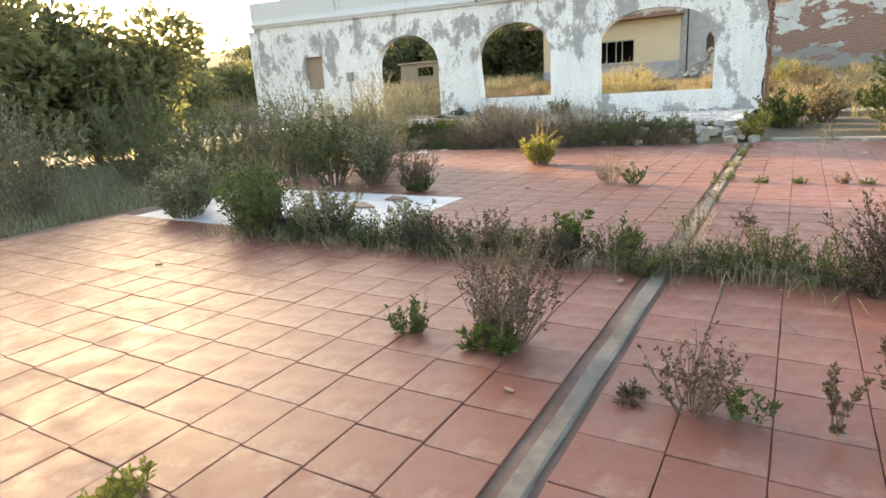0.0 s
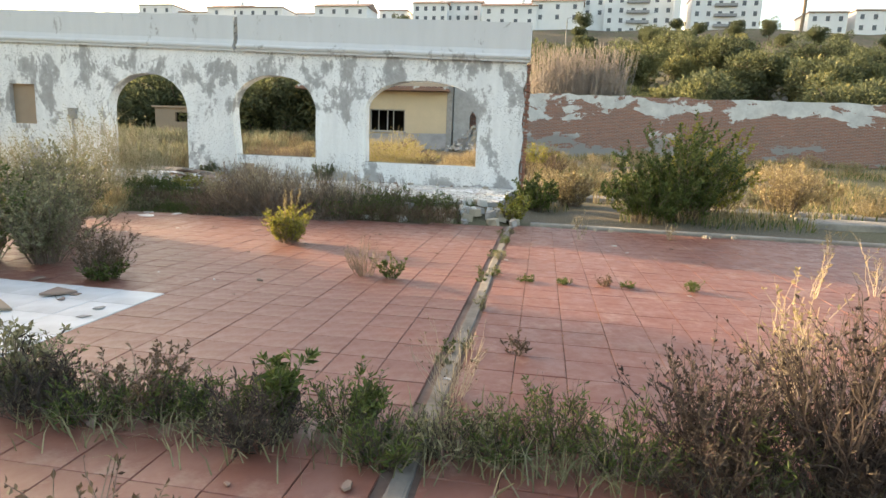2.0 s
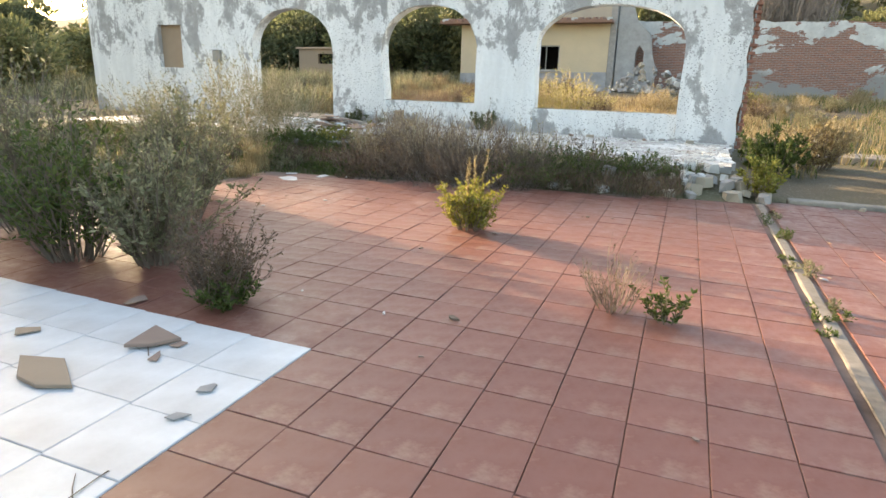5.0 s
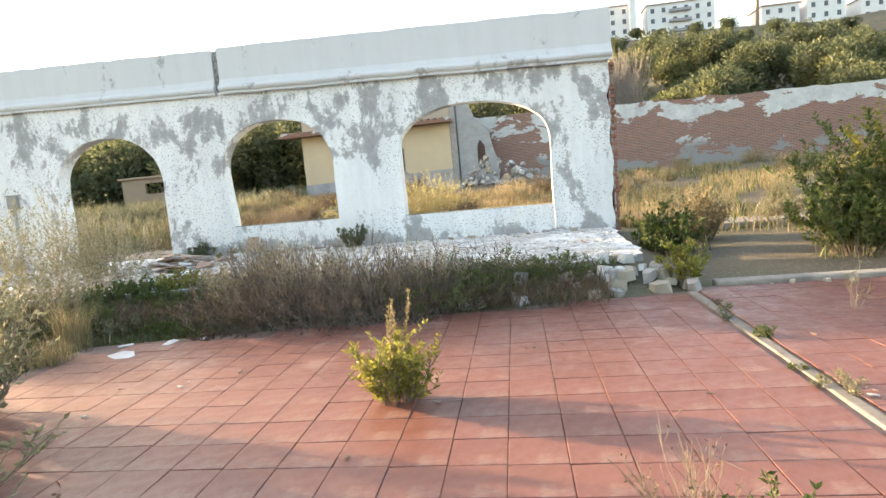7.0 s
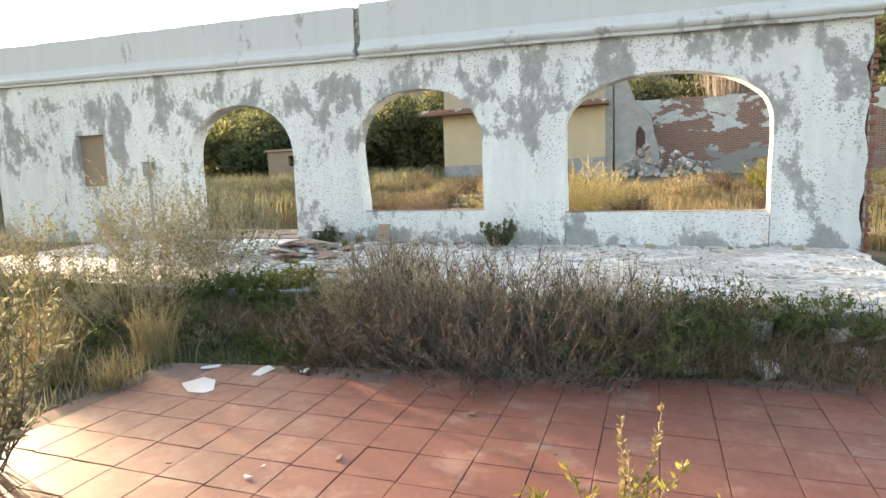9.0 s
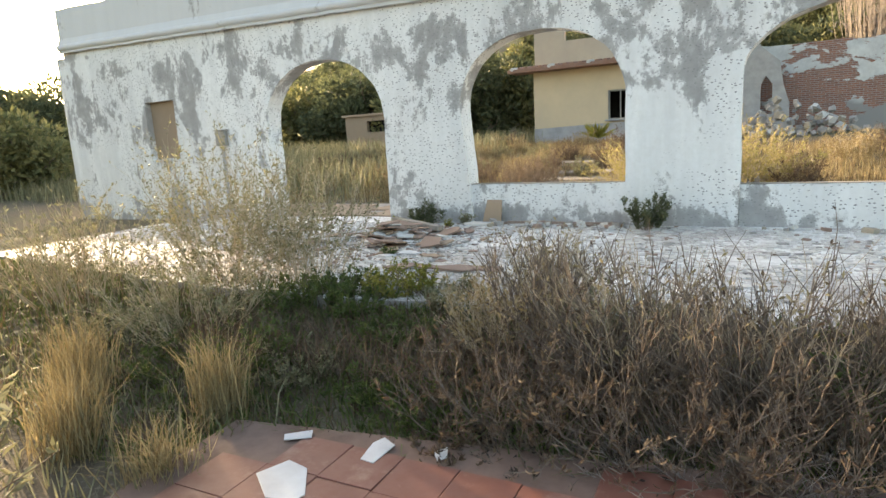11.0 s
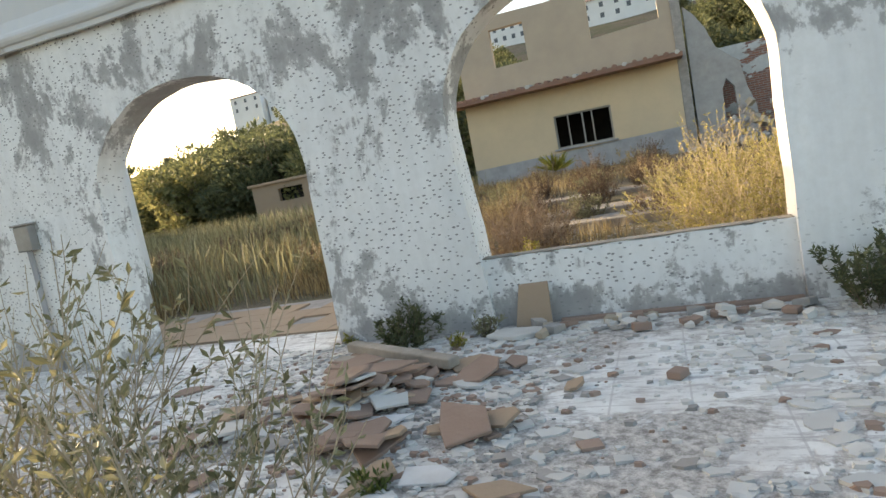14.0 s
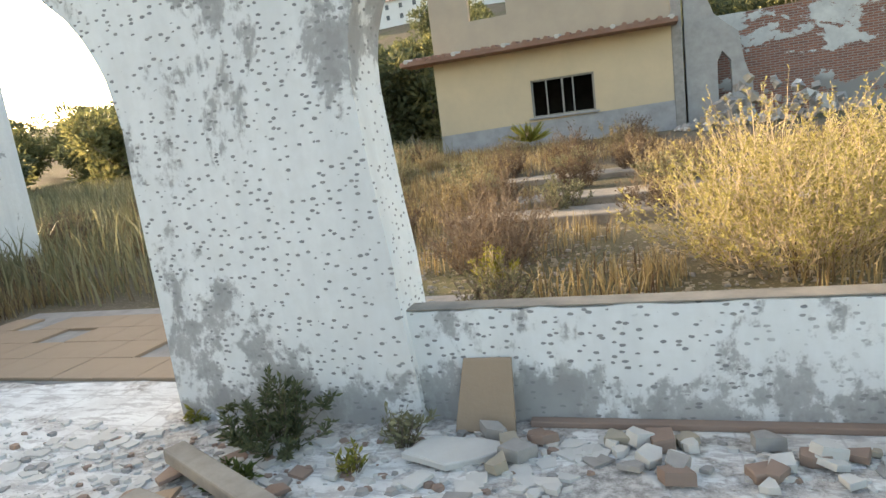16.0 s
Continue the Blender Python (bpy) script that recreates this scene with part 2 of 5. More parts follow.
TOWN_GLASS = paint("dim_window_glass", (0.10, 0.11, 0.13), (0.17, 0.18, 0.19), 0.25, 0.3)
BARK = paint("grey_brown_bark", (0.15, 0.115, 0.085), (0.23, 0.19, 0.15), 0.95, 8)
TWIG = paint("dead_twig", (0.13, 0.098, 0.076), (0.21, 0.17, 0.135), 0.9, 6)
PALE_TWIG = paint("pale_dry_stem", (0.42, 0.35, 0.25), (0.30, 0.24, 0.17), 0.9, 6)
L_GREEN = leaf("mid_green_leaf", (0.05, 0.075, 0.02), (0.09, 0.12, 0.03), (0.15, 0.17, 0.05))
L_YELLOW = leaf("yellow_green_leaf", (0.14, 0.15, 0.03), (0.26, 0.25, 0.05), (0.34, 0.29, 0.07), 0.35)
L_OLIVE = leaf("grey_olive_leaf", (0.13, 0.13, 0.07), (0.22, 0.21, 0.12), (0.34, 0.32, 0.20), 0.3)
L_BROWN = leaf("russet_seed_head", (0.085, 0.055, 0.038), (0.13, 0.088, 0.056), (0.19, 0.14, 0.085))
# darker copy of the russet seed head with shade put into its brown
L_SHADED = leaf("shade_dark_seed_head", (0.028, 0.020, 0.015), (0.05, 0.036, 0.026), (0.085, 0.062, 0.042), 0.15)
L_STRAW = leaf("straw", (0.20, 0.15, 0.075), (0.30, 0.235, 0.12), (0.40, 0.33, 0.19), 0.3)
L_GOLD = leaf("sunlit_gold_leaf", (0.24, 0.21, 0.07), (0.36, 0.32, 0.12), (0.46, 0.41, 0.19), 0.4)
L_DARK = leaf("dark_evergreen", (0.07, 0.085, 0.045), (0.11, 0.125, 0.065), (0.17, 0.18, 0.09), 0.4)
L_HILL = leaf("olive_crown", (0.12, 0.13, 0.06), (0.20, 0.20, 0.085), (0.29, 0.27, 0.12), 0.4)


# ---- mesh helpers ----
class Soup:
    """Collects vertices and faces of one mesh."""

    def __init__(self):
        self.v, self.f, self.s = [], [], []

    def add(self, verts, faces, slot=0):
        k = len(self.v)
        self.v.extend([tuple(p) for p in verts])
        self.f.extend([tuple(i + k for i in q) for q in faces])
        self.s.extend([slot] * len(faces))

    def box(self, lo, hi, m=None, slot=0):
        c = [Vector((x, y, z)) for z in (lo[2], hi[2]) for y in (lo[1], hi[1]) for x in (lo[0], hi[0])]
        if m is not None:
            c = [m @ p for p in c]
        self.add(c, [(0, 2, 3, 1), (4, 5, 7, 6), (0, 1, 5, 4), (2, 6, 7, 3), (0, 4, 6, 2), (1, 3, 7, 5)], slot)

    def tube(self, pts, r0, r1, sides=3, slot=0):
        pts = [Vector(p) for p in pts]
        n, rings = len(pts), []
        for i, p in enumerate(pts):
            d = (pts[min(i + 1, n - 1)] - pts[max(i - 1, 0)]).normalized()
            a = d.orthogonal().normalized()
            b = d.cross(a)
            r = r0 + (r1 - r0) * i / max(1, n - 1)
            rings.append([p + (a * math.cos(6.2832 * k / sides) + b * math.sin(6.2832 * k / sides)) * r for k in range(sides)])
        faces = [(i * sides + k, i * sides + (k + 1) % sides, (i + 1) * sides + (k + 1) % sides, (i + 1) * sides + k)
                 for i in range(n - 1) for k in range(sides)]
        faces.append(tuple(reversed(range(sides))))
        faces.append(tuple((n - 1) * sides + k for k in range(sides)))
        self.add([p for ring in rings for p in ring], faces, slot)

    def leaf(self, p, way, length, width, rng, slot=0):
        way = Vector(way).normalized()
        side = way.cross(Vector((rng.uniform(-1, 1), rng.uniform(-1, 1), rng.uniform(-1, 1)))).normalized()
        fold = way.cross(side) * width * 0.25
        p = Vector(p)
        mid = p + way * length * 0.5
        self.add([p, mid + side * width * 0.5 + fold, p + way * length, mid - side * width * 0.5 + fold], [(0, 1, 2), (0, 2, 3)], slot)

    def lump(self, centre, size, rng, m=None, slot=0):
        """A broken stone: a jittered block with cut corners."""
        c = []
        for z in (-1, 1):
            for k in range(5):
                a = 6.2832 * k / 5 + rng.uniform(-0.35, 0.35)
                r = rng.uniform(0.65, 1.0) * (0.8 if z > 0 else 1.0)
                c.append(Vector((math.cos(a) * r * size[0], math.sin(a) * r * size[1], z * size[2] * rng.uniform(0.7, 1.0))))
        if m is not None:
            c = [m @ p for p in c]
        c = [p + Vector(centre) for p in c]
        self.add(c, [(4, 3, 2, 1, 0), (5, 6, 7, 8, 9)] + [(k, (k + 1) % 5, 5 + (k + 1) % 5, 5 + k) for k in range(5)], slot)

    def mesh(self, name, mats, smooth=False):
        me = bpy.data.meshes.new(name)
        me.from_pydata(self.v, [], self.f)
        for mm in (mats if isinstance(mats, (list, tuple)) else [mats]):
            me.materials.append(mm)
        if any(self.s):
            me.polygons.foreach_set("material_index", self.s)
        if smooth:
            me.polygons.foreach_set("use_smooth", [True] * len(me.polygons))
        me.update()
        return me


def part(name, soup, material, parent, label="", smooth=False):
    ob = new(name, soup.mesh(name, material, smooth))
    ob.parent = parent
    if label:
        ob["label"] = label
    return ob


def thing(name, place, label, category, group="", kind=""):
    ob = new(name)
    ob.empty_display_size = 0.1
    ob.matrix_world = Matrix.Translation(place)
    return tagged(ob, label, category, group, kind)


def bevelled(lo, hi, w=0.01):
    """A block with its edges cut, as a Soup."""
    bm = bmesh.new()
    bmesh.ops.create_cube(bm, size=1)
    for v in bm.verts:
        v.co = Vector([lo[k] + (v.co[k] + 0.5) * (hi[k] - lo[k]) for k in range(3)])
    bmesh.ops.bevel(bm, geom=bm.edges[:], offset=w, segments=2, affect="EDGES", profile=0.5)
    s = Soup()
    bm.verts.index_update()
    s.add([v.co for v in bm.verts], [[v.index for v in f.verts] for f in bm.faces])
    bm.free()
    return s


def pierced(outer, holes, y0, y1):
    """An upright wall in x and z with holes through it, as a Soup; outlines are lists of (x, z)."""
    bm = bmesh.new()
    for loop in [outer, *holes]:
        vs = [bm.verts.new((x, y0, z)) for x, z in loop]
        for a, b in zip(vs, vs[1:] + vs[:1]):
            bm.edges.new((a, b))
    bmesh.ops.triangle_fill(bm, use_beauty=True, use_dissolve=False, edges=bm.edges[:], normal=(0, -1, 0))
    ext = bmesh.ops.extrude_face_region(bm, geom=bm.faces[:])
    for v in [g for g in ext["geom"] if isinstance(g, bmesh.types.BMVert)]:
        v.co.y = y1
    bmesh.ops.recalc_face_normals(bm, faces=bm.faces[:])
    s = Soup()
    bm.verts.index_update()
    s.add([v.co for v in bm.verts], [[v.index for v in f.verts] for f in bm.faces])
    bm.free()
    return s


def smooth01(a, b, x):
    t = min(1.0, max(0.0, (x - a) / (b - a)))
    return t * t * (3 - 2 * t)


def height(x, y):
    """The lie of the land."""
    h = 0.0
    berm = smooth01(12.6 + 0.12 * (x + 5), 14.2, y) * smooth01(0.2, -0.8, x) * smooth01(-22, -14, x)
    h += 0.37 * berm
    right = smooth01(-1.5, 1.0, x)
    garden = (0.35 + 0.80 * smooth01(20.0, 35.0, y)) * (1 - right) + (0.12 * smooth01(13.5, 15, y) + 0.95 * smooth01(17, 36, y)) * right
    h = max(h, garden * smooth01(13.6, 18.6, y) if right < 1 else garden) if y > 13.6 else h
    if y > 38:
        d = math.hypot(x, y)
        az = math.degrees(math.atan2(x, y))
        full = (8.0 + 27.5 * smooth01(105, 200, y)) * smooth01(38, 75, y) + 0.6 * noise.noise((x * 0.05, y * 0.05, 0)) * smooth01(40, 60, y) * 3
        h += full * (0.62 + 0.38 * smooth01(-55, -20, az)) * smooth01(600, 260, d)
    return h


# ---- large structure ----
def build_ground():
    def steps(core, far):
        out = list(core)
        s = core[1] - core[0]
        lo, hi = core[0], core[-1]
        while hi < far:
            s *= 1.22
            hi += s
            lo -= s
            out = [lo, *out, hi]
        return out
    xs = steps([-24 + 0.5 * i for i in range(81)], 1500)
    ys = steps([-4 + 0.5 * i for i in range(100)], 1500)
    s = Soup()
    w = len(xs)
    s.v = [(x, y, height(x, y) + (0.03 * noise.noise((x * 0.9, y * 0.9, 3)) if y > 12.5 or x < -7.5 or x > 8 or y < 0.5 else -0.05)) for y in ys for x in xs]
    s.f = [(j * w + i, j * w + i + 1, (j + 1) * w + i + 1, (j + 1) * w + i) for j in range(len(ys) - 1) for i in range(w - 1)]
    ob = new("ground", s.mesh("ground", SOIL, True))
    tagged(ob, "dry brown soil rising to a hillside", "ground", kind="structure")


build_ground()

WALL_Y, WALL_BACK = 18.1, 18.46


def rise(x):
    return -0.35 - x


def arch(x0, x1, z0, spring, top, rng, power=2.0, n=26):
    """The outline of an arched opening, slightly worn."""
    c, r = (x0 + x1) / 2, (x1 - x0) / 2
    loop = [(x0, z0), (x1, z0)]
    loop += [(x1 + rng.uniform(-0.012, 0.012), z0 + (spring - z0) * k / 6) for k in range(1, 6)]
    for k in range(n + 1):
        a = math.pi * k / n
        ca, sa = math.cos(a), math.sin(a)
        loop.append((c + r * math.copysign(abs(ca) ** (2 / power), ca) + rng.uniform(-0.006, 0.006), spring + (top - spring) * abs(sa) ** (2 / power) + rng.uniform(-0.006, 0.006)))
    loop += [(x0 + rng.uniform(-0.012, 0.012), spring - (spring - z0) * k / 6) for k in range(1, 6)]
    return loop


def build_facade():
    rng = random.Random(4)
    holes = [[(x - (0.13 * min(1.0, max(0.0, (z - 0.4) / 1.75)) if x < -7.1 else 0), z) for x, z in arch(-8.24, -5.94, 0.36, 2.12, 3.12, rng, 2.15)], arch(-4.56, -1.57, 0.36, 2.28, 3.06, rng, 2.1),
             [(-15.55, 1.62), (-14.68, 1.62), (-14.68, 2.76), (-15.55, 2.76)]]
    door = arch(-12.27, -9.75, 0.3, 2.08, 3.12, rng, 2.1)
    outer = [(-18.0, 0.2), (-12.27, 0.2), *reversed(door[2:]), (-9.75, 0.2), (-0.42, 0.2)]
    outer += [(-0.42 + rng.uniform(-0.05, 0.03), 0.2 + 3.3 * k / 16) for k in range(1, 16)]
    outer += [(-0.42, 3.60), (-8.2, 3.803), (-18.0, 4.058)]
    ob = new("wall_front", pierced(outer, holes, WALL_Y, WALL_BACK).mesh("wall_front", PICKED))
    tagged(ob, "whitewashed arcade wall, peeling, three arched openings", "wall", kind="structure")
    # parapet in two lengths, broken at the seam
    for x0, x1, y0, drop in ((-18.0, -8.27, 18.06, 0.03), (-8.14, -0.34, 18.04, 0.0)):
        n = int((x1 - x0) / 0.25)
        outer = [(x0, 3.60 + 0.026 * rise(x0)), (x1, 3.60 + 0.026 * rise(x1))]
        outer += [(x1 + (x0 - x1) * k / n, 4.47 - drop + 0.026 * rise(x1 + (x0 - x1) * k / n) + rng.uniform(-0.012, 0.01)) for k in range(n + 1)]
        o = new("parapet", pierced(outer, [], y0, y0 + 0.3).mesh("parapet", PARAPET))
        tagged(o, "grey stained rendered parapet over the arcade", "wall", kind="structure")
        # moulded cornice: a stepped and rounded profile run along the wall
        prof = [(0.0, 0.0), (-0.05, 0.0), (-0.05, 0.05), (-0.085, 0.06), (-0.11, 0.085), (-0.12, 0.115), (-0.11, 0.145), (-0.085, 0.17), (-0.05, 0.18), (-0.02, 0.25), (0.0, 0.30)]
        s = Soup()
        m = 34
        vs = []
        for i in range(m + 1):
            x = x0 + (x1 - x0) * i / m
            wob = rng.uniform(-0.007, 0.007)
            vs += [(x, y0 - 0.003 + py * (1.0 if drop == 0 else 0.75), 3.53 + pz + 0.026 * rise(x) + wob) for py, pz in prof]
        k = len(prof)
        fs = [(i * k + j, i * k + j + 1, (i + 1) * k + j + 1, (i + 1) * k + j) for i in range(m) for j in range(k - 1)]
        fs += [tuple(range(k)), tuple(reversed(range(m * k, m * k + k)))]
        s.add(vs, fs)
        o = new("cornice", s.mesh("cornice", PARAPET))
        tagged(o, "rounded plaster cornice moulding, chipped", "cornice", kind="structure")
    # rough core showing where the seam broke open
    s = Soup()
    for k in range(26):
        s.lump((rng.uniform(-8.25, -8.16), 18.17 + rng.uniform(-0.04, 0.04), 3.85 + 0.75 * k / 26), (0.11, 0.13, 0.06), rng)
    tagged(new("broken_seam", s.mesh("broken_seam", MORTAR)), "crumbled grey masonry where the parapet split", "masonry", kind="structure")
    # back wall returns of the ruin at the far end
    tagged(new("wall_side", bevelled((-18.3, 18.1, 0.0), (-18.0, 24.0, 3.9), 0.02).mesh("wall_side", PLASTER)), "whitewashed end wall of the ruin", "wall", kind="structure")
    for x0, x1, z in ((-8.30, -5.945, 0.985), (-4.555, -1.575, 0.935)):
        top = [(x1 + (x0 - x1) * k / 24, z + rng.uniform(-0.008, 0.006)) for k in range(25)]
        o = new("wall_sill", pierced([(x0, 0.37), (x1, 0.37), *top], [], WALL_Y + 0.06, WALL_Y + 0.20).mesh("wall_sill", PICKED))
        tagged(o, "low whitewashed sill wall, cracked and flaking", "wall", kind="structure")
        o = new("sill", bevelled((x0 + 0.01, WALL_Y + 0.065, z + 0.002), (x1 - 0.01, WALL_Y + 0.195, z + 0.012), 0.004).mesh("sill", CEMENT))
        tagged(o, "worn cement capping on the sill wall", "sill", kind="structure")
    # plinth fillet of clay at the foot of the sill wall
    o = new("plinth", bevelled((-7.7, WALL_Y - 0.0, 0.40), (-5.96, WALL_Y + 0.057, 0.432), 0.006).mesh("plinth", SHARD))
    tagged(o, "broken reddish clay skirting along the wall foot", "skirting", kind="structure")


build_facade()
# panel added in the open window hole for its tan colour
tagged(new("window_1", bevelled((-15.56, 18.24, 1.61), (-14.67, 18.28, 2.77), 0.006).mesh("window_1", SHARD_BACK)), "small window opening filled with a sandy panel", "window", kind="structure")
box_ = thing("meter_box", (-13.4, 18.1, 1.8), "weathered grey meter box on the arcade wall", "box")
part("case", bevelled((-0.12, -0.1, 0.0), (0.12, -0.002, 0.28), 0.012), ALU, box_)
part("lid", bevelled((-0.135, -0.12, 0.283), (0.135, 0.0, 0.305), 0.008), MORTAR, box_)
s = Soup()
s.tube([(0.0, -0.05, -0.004), (0.0, -0.05, -1.39)], 0.03, 0.03, 8)
part("conduit", s, DADO, box_, "rusty grey conduit pipe")

# raised floor before and under the arcade
rng0 = random.Random(2)
edge = [(-14.5, 14.3), (-8.6, 13.7), (-6.2, 13.9), (-3.2, 14.1), (-1.6, 14.0), (-0.55, 14.35), (-0.5, 18.05), (-0.5, 18.6), (-14.5, 18.6)]
pts = []
for (ax, ay), (bx, by) in zip(edge, edge[1:] + edge[:1]):
    n = max(2, int(math.hypot(bx - ax, by - ay) / 0.3))
    pts += [(ax + (bx - ax) * k / n + rng0.uniform(-0.05, 0.05), ay + (by - ay) * k / n + rng0.uniform(-0.05, 0.05)) for k in range(n)]
s = Soup()
n = len(pts)
base = [(x, y, -0.05) for x, y in pts] + [(x, y, 0.40) for x, y in pts]
s.add(base, [tuple(range(n, 2 * n))])
s.add(base, [(k, (k + 1) % n, n + (k + 1) % n, n + k) for k in range(n)], 1)
tagged(new("terrace_floor", s.mesh("terrace_floor", [SLAB, MORTAR])), "raised white-tiled terrace floor, broken and dusty", "floor", kind="structure")
INNER = tagged(new("inner_floor", bevelled((-14.0, 18.62, 0.05), (-8.6, 20.6, 0.39), 0.02).mesh("inner_floor", MORTAR)), "sandy clay tiled floor behind the arch", "floor", kind="structure")

# patio bed under the tiles
PX0, PX1, PY0, PY1 = -7.0, 8.6, -2.2, 13.4


def shear(x, y):
    return x - 0.029 * (y - 7.0)


s = Soup()
s.add([(shear(x, y), y, z) for z in (-0.1, 0.066) for x, y in ((PX0, PY0), (PX1, PY0), (PX1, PY1 + 0.25), (-0.3, PY1 - 0.05), (PX0, PY1 - 1.2))],
      [(5, 6, 7, 8, 9), (0, 1, 6, 5), (1, 2, 7, 6), (2, 3, 8, 7), (3, 4, 9, 8), (4, 0, 5, 9)])
PATIO = tagged(new("patio", s.mesh("patio", GROUT)), "red terracotta-tiled patio, weedy joints", "floor", kind="structure")

# cement strip between the two tiled fields
s = Soup()
rs = random.Random(8)
nn = 44
vs = []
for i in range(nn + 1):
    y = -2.0 + 15.3 * i / nn
    for dx, z in ((-0.047, 0.05), (-0.042, 0.080), (-0.034, 0.084), (0.034, 0.084), (0.042, 0.080), (0.047, 0.05)):
        vs.append((shear(-0.06 + dx + rs.uniform(-0.008, 0.008), y), y, z + rs.uniform(-0.003, 0.003)))
s.add(vs, [(i * 6 + j, i * 6 + j + 1, i * 6 + 7 + j, i * 6 + 6 + j) for i in range(nn) for j in range(5)])
tagged(new("joint_strip", s.mesh("joint_strip", STRIP)), "worn cement joint strip between patio fields", "kerb", kind="structure")

# low kerb along the far edge of the patio's open side
s = bevelled((0.1, 13.55, 0.0), (9.0, 13.75, 0.13), 0.02)
tagged(new("kerb", s.mesh("kerb", CEMENT)), "pale cement kerb at the patio edge", "kerb", kind="structure")


def build_ruin_wall():
    rng = random.Random(5)
    outer = [(-5.3, 0.0), (30.0, 0.0)]
    n = 70
    outer += [(30 - 35.3 * k / n, 4.42 + 0.10 * noise.noise((k * 0.4, 1, 0)) - (0.012 * (30 - 35.3 * k / n)) + rng.uniform(-0.04, 0.04)) for k in range(n + 1)]
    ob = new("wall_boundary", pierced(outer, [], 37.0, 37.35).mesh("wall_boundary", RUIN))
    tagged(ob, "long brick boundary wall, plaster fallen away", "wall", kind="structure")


build_ruin_wall()


def build_house():
    h = thing("house", (-9.6, 35.77, 1.2), "ruined two-storey cream house with an eave ledge", "house")
    o = Vector((-9.6, 35.77, 1.2))

    def put(name, soup, mat, label="", parent=None):
        soup.v = [(-5.76 + (x + 5.3) * 1.108 - o.x, (y - 34.0) * 1.1, 2.07 + (z - 2.95) * 0.97 - o.z) for x, y, z in soup.v]
        return part(name, soup, mat, parent or h, label)
    win = [(-9.25, 2.95), (-7.42, 2.95), (-7.42, 4.18), (-9.25, 4.18)]
    put("front_wall", pierced([(-12.15, 1.2), (-5.3, 1.2), (-5.3, 5.2), (-12.15, 5.2)], [win], 34.0, 34.25), CREAM)
    put("dado", pierced([(-12.16, 1.2), (-5.29, 1.2), (-5.29, 2.92), (-12.16, 2.72)], [], 33.985, 33.998), DADO, "grey rendered dado")
    up = [[(-10.9, 6.43), (-9.75, 6.43), (-9.75, 7.85), (-10.9, 7.85)], [(-7.7, 6.6), (-5.65, 6.72), (-5.65, 8.1), (-7.7, 8.1)]]
    # upper storey's shade comes from its greyer colour
    put("upper_wall", pierced([(-12.1, 5.37), (-5.3, 5.37), (-5.3, 8.3), (-7.0, 8.42), (-9.0, 8.3), (-12.1, 8.4)], up, 34.05, 34.3), CREAM_SHADED)
    put("side_wall", bevelled((-5.3, 34.0, 1.0), (-5.02, 36.9, 7.2), 0.03), MORTAR, "bare grey side wall")
    put("side_wall", bevelled((-12.15, 34.26, 1.0), (-11.9, 37.0, 5.2), 0.02), CREAM)
    # near-black surface: the room's shade is painted on, seen through the window
    put("back_wall", bevelled((-11.89, 36.6, 1.0), (-5.31, 36.9, 5.2), 0.02), INTERIOR_SHADE)
    put("floor_slab", bevelled((-11.89, 34.26, 5.0), (-5.31, 36.59, 5.2), 0.02), CREAM)
    ledge = put("ledge", bevelled((-13.0, 33.35, 5.2), (-5.15, 34.3, 5.36), 0.02), EAVE, "reddish tiled eave ledge")
    rng = random.Random(6)
    for k in range(26):
        s = Soup()
        x = -12.95 + 0.3 * k
        s.tube([(x + 0.15, 33.3 + rng.uniform(-0.03, 0.03), 5.36), (x + 0.15, 34.04, 5.45)], 0.075, 0.075, 6)
        put("roof_tile", s, EAVE if k % 5 else CHIP, parent=ledge)
    w = put("window", Soup(), ALU)
    for x0, x1, z0, z1 in ((-9.25, -7.42, 4.12, 4.18), (-9.25, -7.42, 2.95, 3.0), (-9.25, -9.19, 3.0, 4.12), (-7.48, -7.42, 3.0, 4.12), (-8.82, -8.78, 3.0, 4.12), (-8.36, -8.31, 3.0, 4.12), (-8.05, -8.01, 3.0, 4.12)):
        put("window_bar", bevelled((x0, 34.06, z0), (x1, 34.12, z1), 0.006), ALU, parent=w)
    put("window_sill", bevelled((-9.35, 33.9, 2.88), (-7.32, 34.02, 2.945), 0.01), DADO, parent=w)


build_house()


# ---- plants ----
def stem_points(p, way, length, rng, bend=0.25, up=0.2, n=4):
    pts, d = [Vector(p)], Vector(way).normalized()
    for k in range(n):
        d = (d + Vector((rng.uniform(-bend, bend), rng.uniform(-bend, bend), rng.uniform(-bend, bend) + up * 0.5))).normalized()
        pts.append(pts[-1] + d * (length / n))
    return pts


